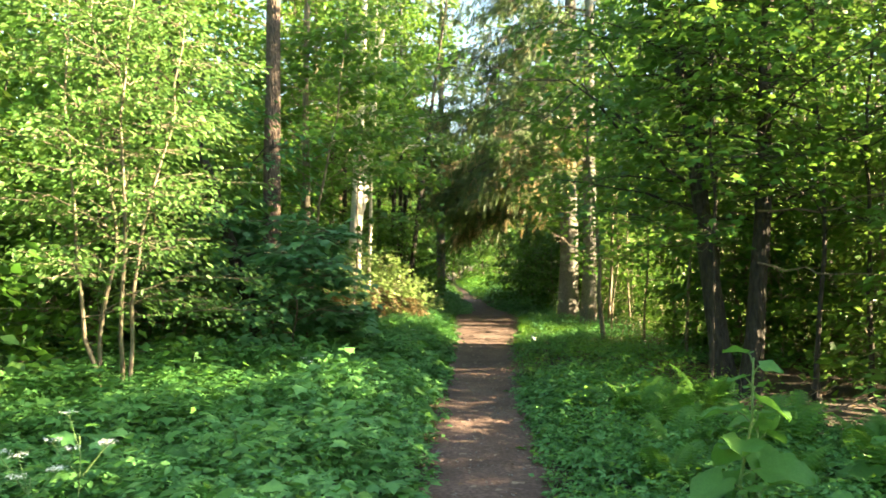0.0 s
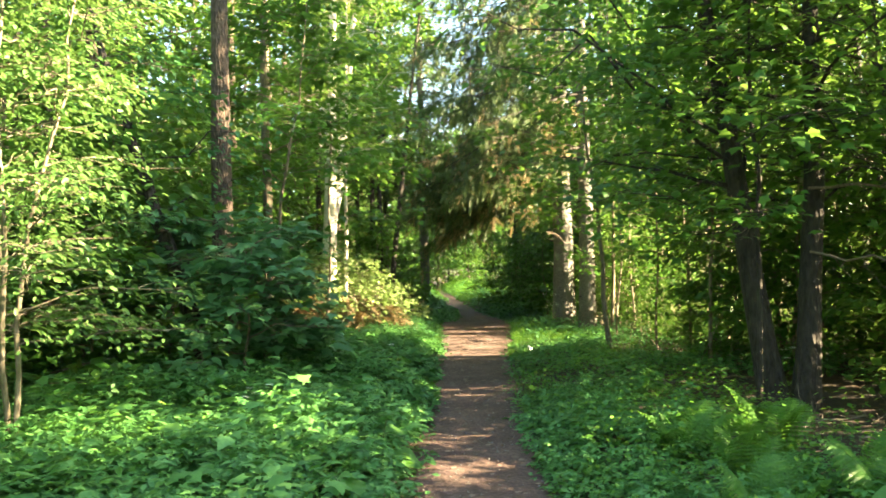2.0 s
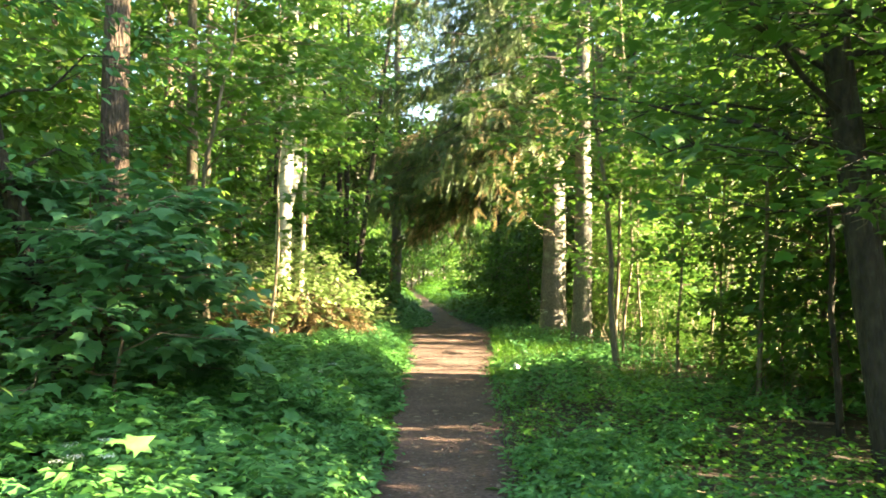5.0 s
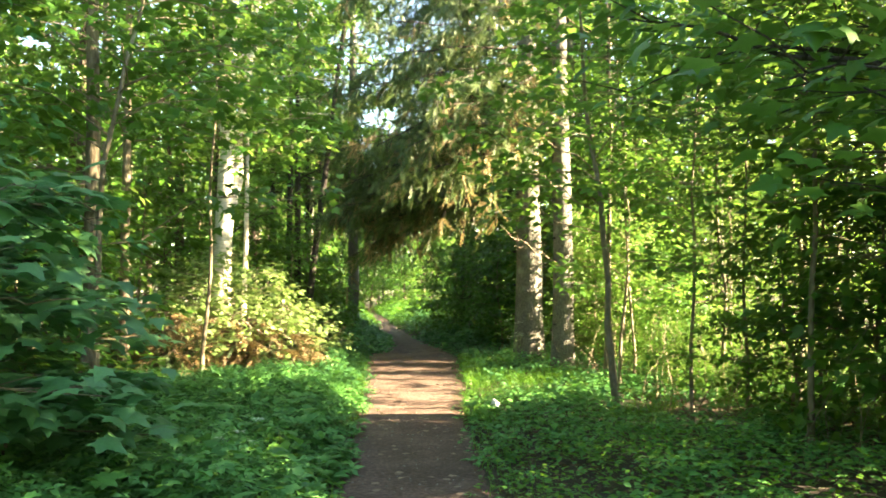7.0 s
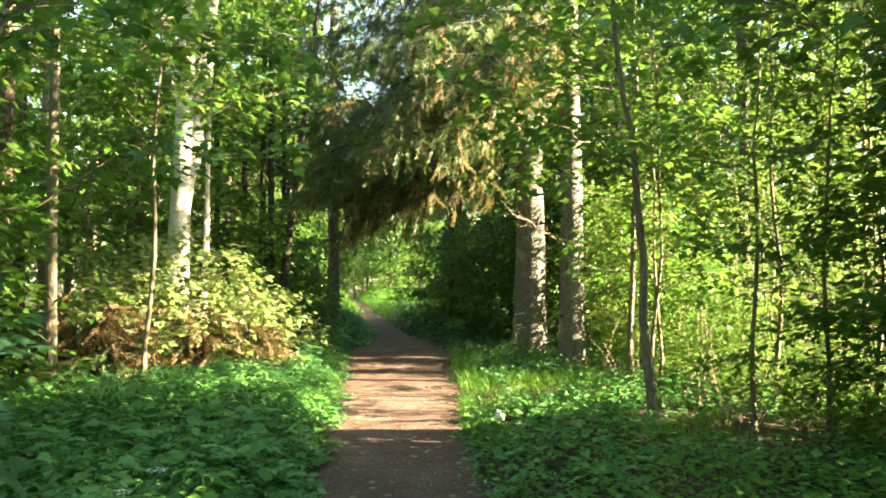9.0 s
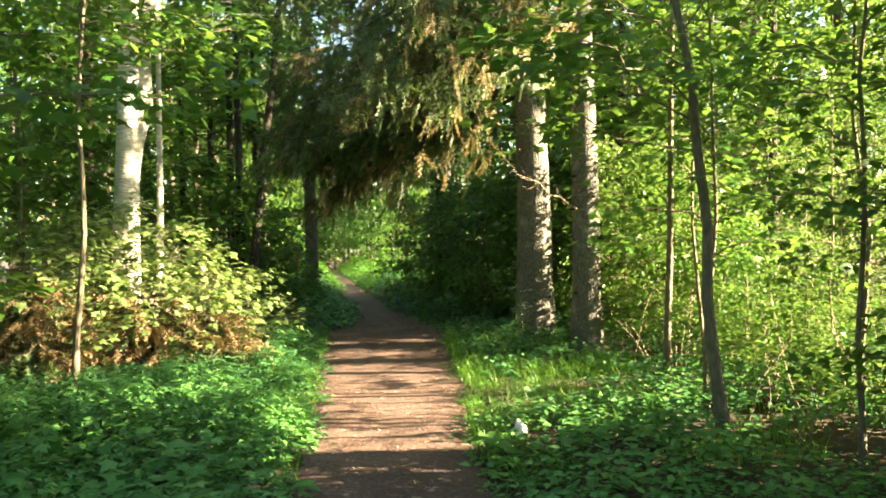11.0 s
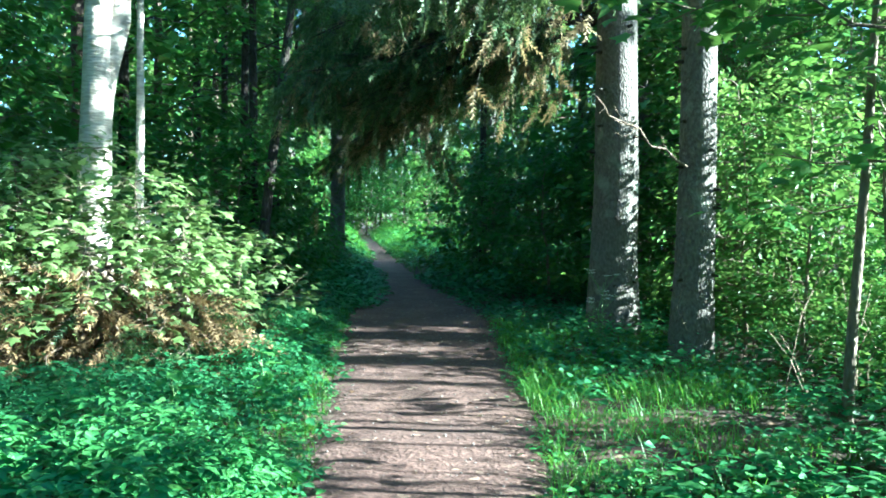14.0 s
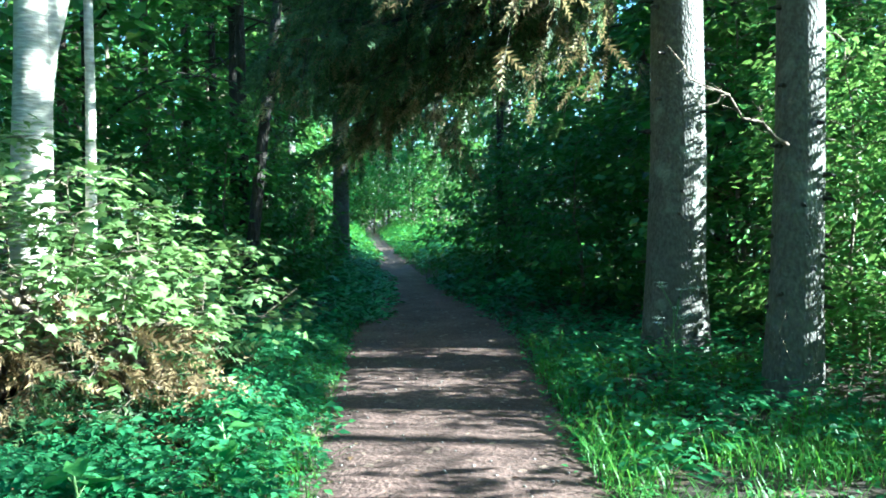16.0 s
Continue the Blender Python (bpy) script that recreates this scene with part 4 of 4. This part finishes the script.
def big_leaf(w, l, wave):
    """A broad heart-shaped leaf with a wavy edge and a sunken rib, lying along +x."""
    g = Geo()
    rows, cols = 9, 7
    u = np.linspace(0, 1, rows)
    wide = w * np.sin(np.pi * np.clip(u, 0, 1) ** 0.66) ** 0.62 * (1 - 0.18 * u)
    wide[0], wide[-1] = w * 0.45, 0.004
    v = []
    for i, a in enumerate(u):
        for c in np.linspace(-1, 1, cols):
            back = -0.16 * l * abs(c) if i == 0 else 0
            v.append((a * l + back, c * wide[i], 0.2 * w * abs(c) ** 1.3 - 0.2 * l * a * a + wave * math.sin(9 * a + 4 * c) * abs(c)))
    k = np.array([(i * cols + j, i * cols + j + 1, (i + 1) * cols + j + 1, (i + 1) * cols + j) for i in range(rows - 1) for j in range(cols - 1)])
    g.add(v, None, k)
    return g.mesh("leaf", M_BURDOCK, True)


BIG_LEAVES = [big_leaf(0.19, 0.36, 0.02), big_leaf(0.22, 0.38, 0.025), big_leaf(0.12, 0.22, 0.012)]


def burdock(at, h, leaves, size, label):
    ob = thing("burdock", at, label, "plant", "broad-leaved plants")
    line = bend((0, 0, -0.05), (0.06 * rng.normal(), 0.06 * rng.normal(), h), 0, 0.02, 8)
    g = Geo()
    g.tube(line, np.linspace(0.014, 0.005, 8), 7)
    part("stem", g, M_GREENSTEM, ob, smooth=True)
    for i in range(leaves):
        f = 0.15 + 0.85 * (i + 0.5) / leaves
        a = i * 137.5 + rng.normal() * 15
        p = along(line, f)
        reach = 0.22 * size * (1.15 - f)
        e = p + np.array([math.cos(radians(a)) * reach, math.sin(radians(a)) * reach, 0.06])
        g = Geo()
        g.tube([p, (p + e) / 2 + [0, 0, 0.01], e], [0.006, 0.005, 0.004], 5)
        part("stalk", g, M_GREENSTEM, ob)
        leaf = new("leaf", BIG_LEAVES[i % 2] if f < 0.75 else BIG_LEAVES[2])
        leaf.parent = ob
        leaf.matrix_basis = pose(*e, rng.normal() * 14, rng.uniform(-8, 22), a) @ Matrix.Scale(size * (1.15 - 0.35 * f) * rng.uniform(0.85, 1.1), 4)
    return ob


burdock((1.68, 4.4, 0), 1.15, 15, 0.72, "tall burdock with broad pale green leaves")
for x, y, h, n, s in ((1.95, 4.0, 0.5, 8, 0.62), (1.78, 4.55, 0.8, 11, 0.72), (1.6, 4.1, 0.45, 7, 0.6), (-0.95, 4.85, 0.42, 6, 0.7), (-0.6, 4.6, 0.32, 5, 0.6), (-0.42, 8.35, 0.4, 6, 0.6), (-1.75, 7.6, 0.5, 6, 0.7), (-0.4, 13.4, 0.4, 5, 0.55), (-0.2, 19.8, 0.36, 6, 0.55), (-0.7, 18.9, 0.4, 6, 0.55), (-1.4, 5.9, 0.45, 6, 0.6), (-0.75, 10.4, 0.42, 6, 0.55), (-1.3, 15.6, 0.42, 6, 0.55), (-0.55, 6.6, 0.38, 5, 0.5), (1.55, 16.2, 0.25, 4, 0.45), (3.0, 5.2, 0.6, 6, 0.7)):
    burdock((x, y, 0), h, n, s, "low broad-leaved plant among the herbs")


def pinna_shape():
    """A narrow leaflet cut into blunt lobes on both sides of its rib."""
    v, t, lobes = [], [], 6
    for side in (1, -1):
        for k in range(lobes):
            n, a, b2 = len(v), k / lobes, (k + 1) / lobes
            w = 0.17 * (1 - 0.8 * a)
            v += [(a, 0, -0.08 * a * a), (b2, 0, -0.08 * b2 * b2), (b2 + 0.03, side * w * 0.8, 0.012), (a + 0.09, side * w, 0.016)]
            t += [(n, n + 1, n + 2), (n, n + 2, n + 3)]
    return shape_of(v, t)


PINNA = pinna_shape()


def frond_mesh(l):
    """A fern frond: an arching rib with paired pinnae of small leaflets."""
    g = Geo()
    t = np.linspace(0, 1, 19) ** 0.92
    rib = np.stack([l * t * (1 - 0.12 * t), 0 * t, l * (1.0 * t - 0.66 * t * t)], 1)
    g.tube(rib[::3], np.linspace(0.004, 0.001, 7), 4)
    for i in range(2, 19):
        w = l * 0.27 * np.sin(np.pi * (t[i] * 0.88 + 0.1)) ** 0.9
        for side in (1, -1):
            g.leaves(PINNA, [rib[i]], [(0.42, side, -0.22)], [(0.1, 0, 1.0)], [w])
    return g.mesh("frond", M_FERN)


FRONDS = [frond_mesh(0.62), frond_mesh(0.78), frond_mesh(0.52)]
for x, y, n, s in ((1.85, 6.3, 8, 0.8), (2.1, 7.2, 9, 0.95), (2.7, 6.5, 8, 1.0), (1.95, 8.0, 8, 1.0), (2.6, 7.8, 8, 1.05), (3.2, 7.2, 7, 0.9), (1.55, 5.5, 6, 0.75), (2.4, 5.6, 8, 0.8), (2.9, 8.6, 6, 0.7), (3.4, 6.3, 8, 1.0), (2.2, 6.6, 7, 0.85), (3.1, 5.4, 8, 0.95)):
    ob = thing("fern", (x, y, 0), "bright green fern with arching fronds", "fern", "ferns")
    for i in range(n):
        fr = new("frond", FRONDS[i % 3])
        fr.parent = ob
        fr.matrix_basis = pose(0.03 * rng.normal(), 0.03 * rng.normal(), 0.02, rng.normal() * 10, rng.uniform(-52, -22), i * 360 / n + rng.normal() * 14) @ Matrix.Scale(0.84 * s * rng.uniform(0.85, 1.15), 4)


def umbel_plant(at, h, label, heads=5):
    ob = thing("cow_parsley", at, label, "plant", "white-flowered plants")
    g = Geo()
    top = np.array([0.05 * rng.normal(), 0.05 * rng.normal(), h])
    g.tube(bend((0, 0, -0.05), top, 0, 0.02, 7), np.linspace(0.006, 0.003, 7), 5)
    part("stem", g, M_GREENSTEM, ob)
    for i in range(heads):
        a = i * 2.4
        s = top * rng.uniform(0.6, 0.9)
        e = s + np.array([math.cos(a) * 0.13, math.sin(a) * 0.13, rng.uniform(0.1, 0.22)])
        f = Geo()
        f.tube([s, (s + e) / 2, e], 0.002, 4)
        for k in range(9):
            b2 = k * 2.4
            q = e + np.array([math.cos(b2), math.sin(b2), 0.5]) * 0.035 * math.sqrt(k / 9 + 0.1)
            f.tube([e, q], 0.0009, 3, cap=False)
        part("ray", f, M_GREENSTEM, ob)
        f = Geo()
        m = 60
        b2, r2 = rng.uniform(0, 2 * np.pi, m), np.sqrt(rng.random(m)) * 0.045
        p = e + np.stack([np.cos(b2) * r2, np.sin(b2) * r2, 0.02 + rng.normal(size=m) * 0.004], 1)
        f.leaves(SMALL_LEAF, p, rng.normal(size=(m, 3)) * [1, 1, 0.2], np.array([0, 0, 1.0]) + rng.normal(size=(m, 3)) * 0.2, 0.011)
        part("flower_head", f, M_UMBEL, ob, "small white flower head")
    f = Geo()
    m = 70
    a = rng.uniform(0, 2 * np.pi, m)
    z = rng.uniform(0.1, 0.65, m) * h
    p = np.stack([np.cos(a) * 0.07, np.sin(a) * 0.07, z], 1) + rng.normal(size=(m, 3)) * 0.05
    f.leaves(SMALL_LEAF, p, np.stack([np.cos(a), np.sin(a), 0.2 + 0 * a], 1), np.array([0, 0, 1.0]) + rng.normal(size=(m, 3)) * 0.3, 0.05)
    tagged(part("foliage", f, M_GRASS, ob), kind="stuff")


for x, y, h in ((2.9, 21.1, 0.85), (3.05, 21.4, 0.7), (-1.75, 3.9, 0.8), (-1.95, 3.7, 0.65), (-1.5, 9.2, 0.5), (4.3, 11.5, 0.45), (-0.6, 12.5, 0.45)):
    umbel_plant((x, y, 0), h, "cow parsley with small white flower heads")


def dead_branch(at, way, l, r, label, name="dead_branch", rest=0.0):
    ob = thing(name, at, label, "branch", "dead branches")
    w = np.array(way, float) / np.linalg.norm(way)
    line = bend((0, 0, rest), w * l + [0, 0, rest], 0.03, 0.03, 9)
    g = Geo()
    g.tube(line, np.linspace(r, r * 0.25, 9), 6)
    part("stick", g, M_TWIG, ob, smooth=True)
    for i in range(9):
        f = 0.15 + 0.8 * i / 9
        s = along(line, f)
        d = w * 0.6 + rng.normal(size=3) * 0.5 + [0, 0, -0.25 if rest == 0 else 0.1]
        e = s + d * l * 0.25 * (1.1 - f)
        if rest:
            e[2] = max(e[2], 0.02)
        g = Geo()
        g.tube(bend(s, e, 0.05, 0.06, 6), np.linspace(r * 0.4, r * 0.12, 6), 4)
        part("twig", g, M_TWIG, ob)
    return ob


# bare limbs that stay on the alders, and sticks on the ground
dead_branch((3.75, 10.0, 2.2), (-0.95, -0.5, -0.22), 1.5, 0.016, "bare dead limb on the alder trunk")
dead_branch((3.95, 9.95, 2.35), (0.9, -0.55, 0.12), 1.8, 0.016, "bare dead limb on the alder trunk")
dead_branch((3.95, 9.95, 1.7), (0.7, -0.8, -0.1), 1.5, 0.014, "bare dead limb on the alder trunk")
dead_branch((3.72, 20.86, 2.0), (-1.0, -0.35, 0.6), 1.3, 0.015, "bare dead limb on the spruce trunk")
for x, y, a, l in ((3.2, 9.0, 20, 1.5), (3.6, 8.5, -15, 1.7), (3.0, 9.6, 160, 1.2), (4.3, 9.1, 60, 1.4), (-1.5, 23.6, 10, 0.8), (3.1, 14.0, 100, 1.0), (4.0, 13.2, 30, 1.4), (4.4, 12.4, 170, 1.3)):
    dead_branch((x, y, float(ground_z(x, y))), (math.cos(radians(a)), math.sin(radians(a)), 0.08), l, 0.016, "dry fallen branch on the forest floor", "fallen_branch", 0.03)

# dry stems left standing under the saplings
g = Geo()
for i in range(420):
    x, y = rng.uniform(3.7, 9.5), rng.uniform(12.5, 22)
    if i % 4 == 0:
        x, y = rng.uniform(-3.4, -0.9), rng.uniform(20.5, 23.8)
    h = rng.uniform(0.35, 1.2)
    z = float(ground_z(x, y))
    g.tube(bend((x, y, z - 0.03), (x + rng.normal() * 0.35 * h, y + rng.normal() * 0.35 * h, z + h), 0, 0.05, 4), np.linspace(0.006, 0.002, 4), 3, cap=False)
tagged(part("dry_stems", g, M_TWIG), "dry brown stems standing in the undergrowth", "dry stems", kind="stuff")

# crumpled white paper by the path
g = Geo()
a = np.linspace(0, 2 * np.pi, 14, endpoint=False)
ring = [np.stack([r * np.cos(a) * (1 + 0.2 * rng.normal(size=14)), 0.75 * r * np.sin(a) * (1 + 0.2 * rng.normal(size=14)), z + 0.02 * rng.normal(size=14)], 1) for r, z in ((0.075, 0.0), (0.06, 0.05), (0.03, 0.085))]
k = np.arange(14)
g.add(np.vstack(ring + [np.array([[0, 0, 0.09]])]), np.stack([28 + k, 28 + (k + 1) % 14, np.full(14, 42)], 1), np.vstack([np.stack([o + k, o + (k + 1) % 14, o + 14 + (k + 1) % 14, o + 14 + k], 1) for o in (0, 14)]))
paper = part("paper_scrap", g, M_PAPER)
paper.matrix_basis = pose(1.92, 16.85, 0.03, 0, 0, 40)
tagged(paper, "crumpled white paper scrap in the grass", "litter")

# mossy stump with torn brown roots
ob = thing("tree_stump", (-1.85, 23.6, 0), "broken brown stump with torn roots among shrubs", "stump")
g = Geo()
z = np.array([-0.1, 0.0, 0.1, 0.22, 0.34])
g.tube(np.stack([0.03 * z, 0 * z, z], 1), [0.3, 0.23, 0.17, 0.16, 0.14], 14, 0.08)
part("stump", g, M_PINE_BARK, ob)
for i in range(6):
    a = i * 1.05
    g = Geo()
    g.tube(bend((0.12 * math.cos(a), 0.12 * math.sin(a), 0.1), (0.5 * math.cos(a), 0.5 * math.sin(a), 0.0), -0.1, 0.05, 6), np.linspace(0.05, 0.015, 6), 6)
    part("root", g, M_PINE_BARK, ob)
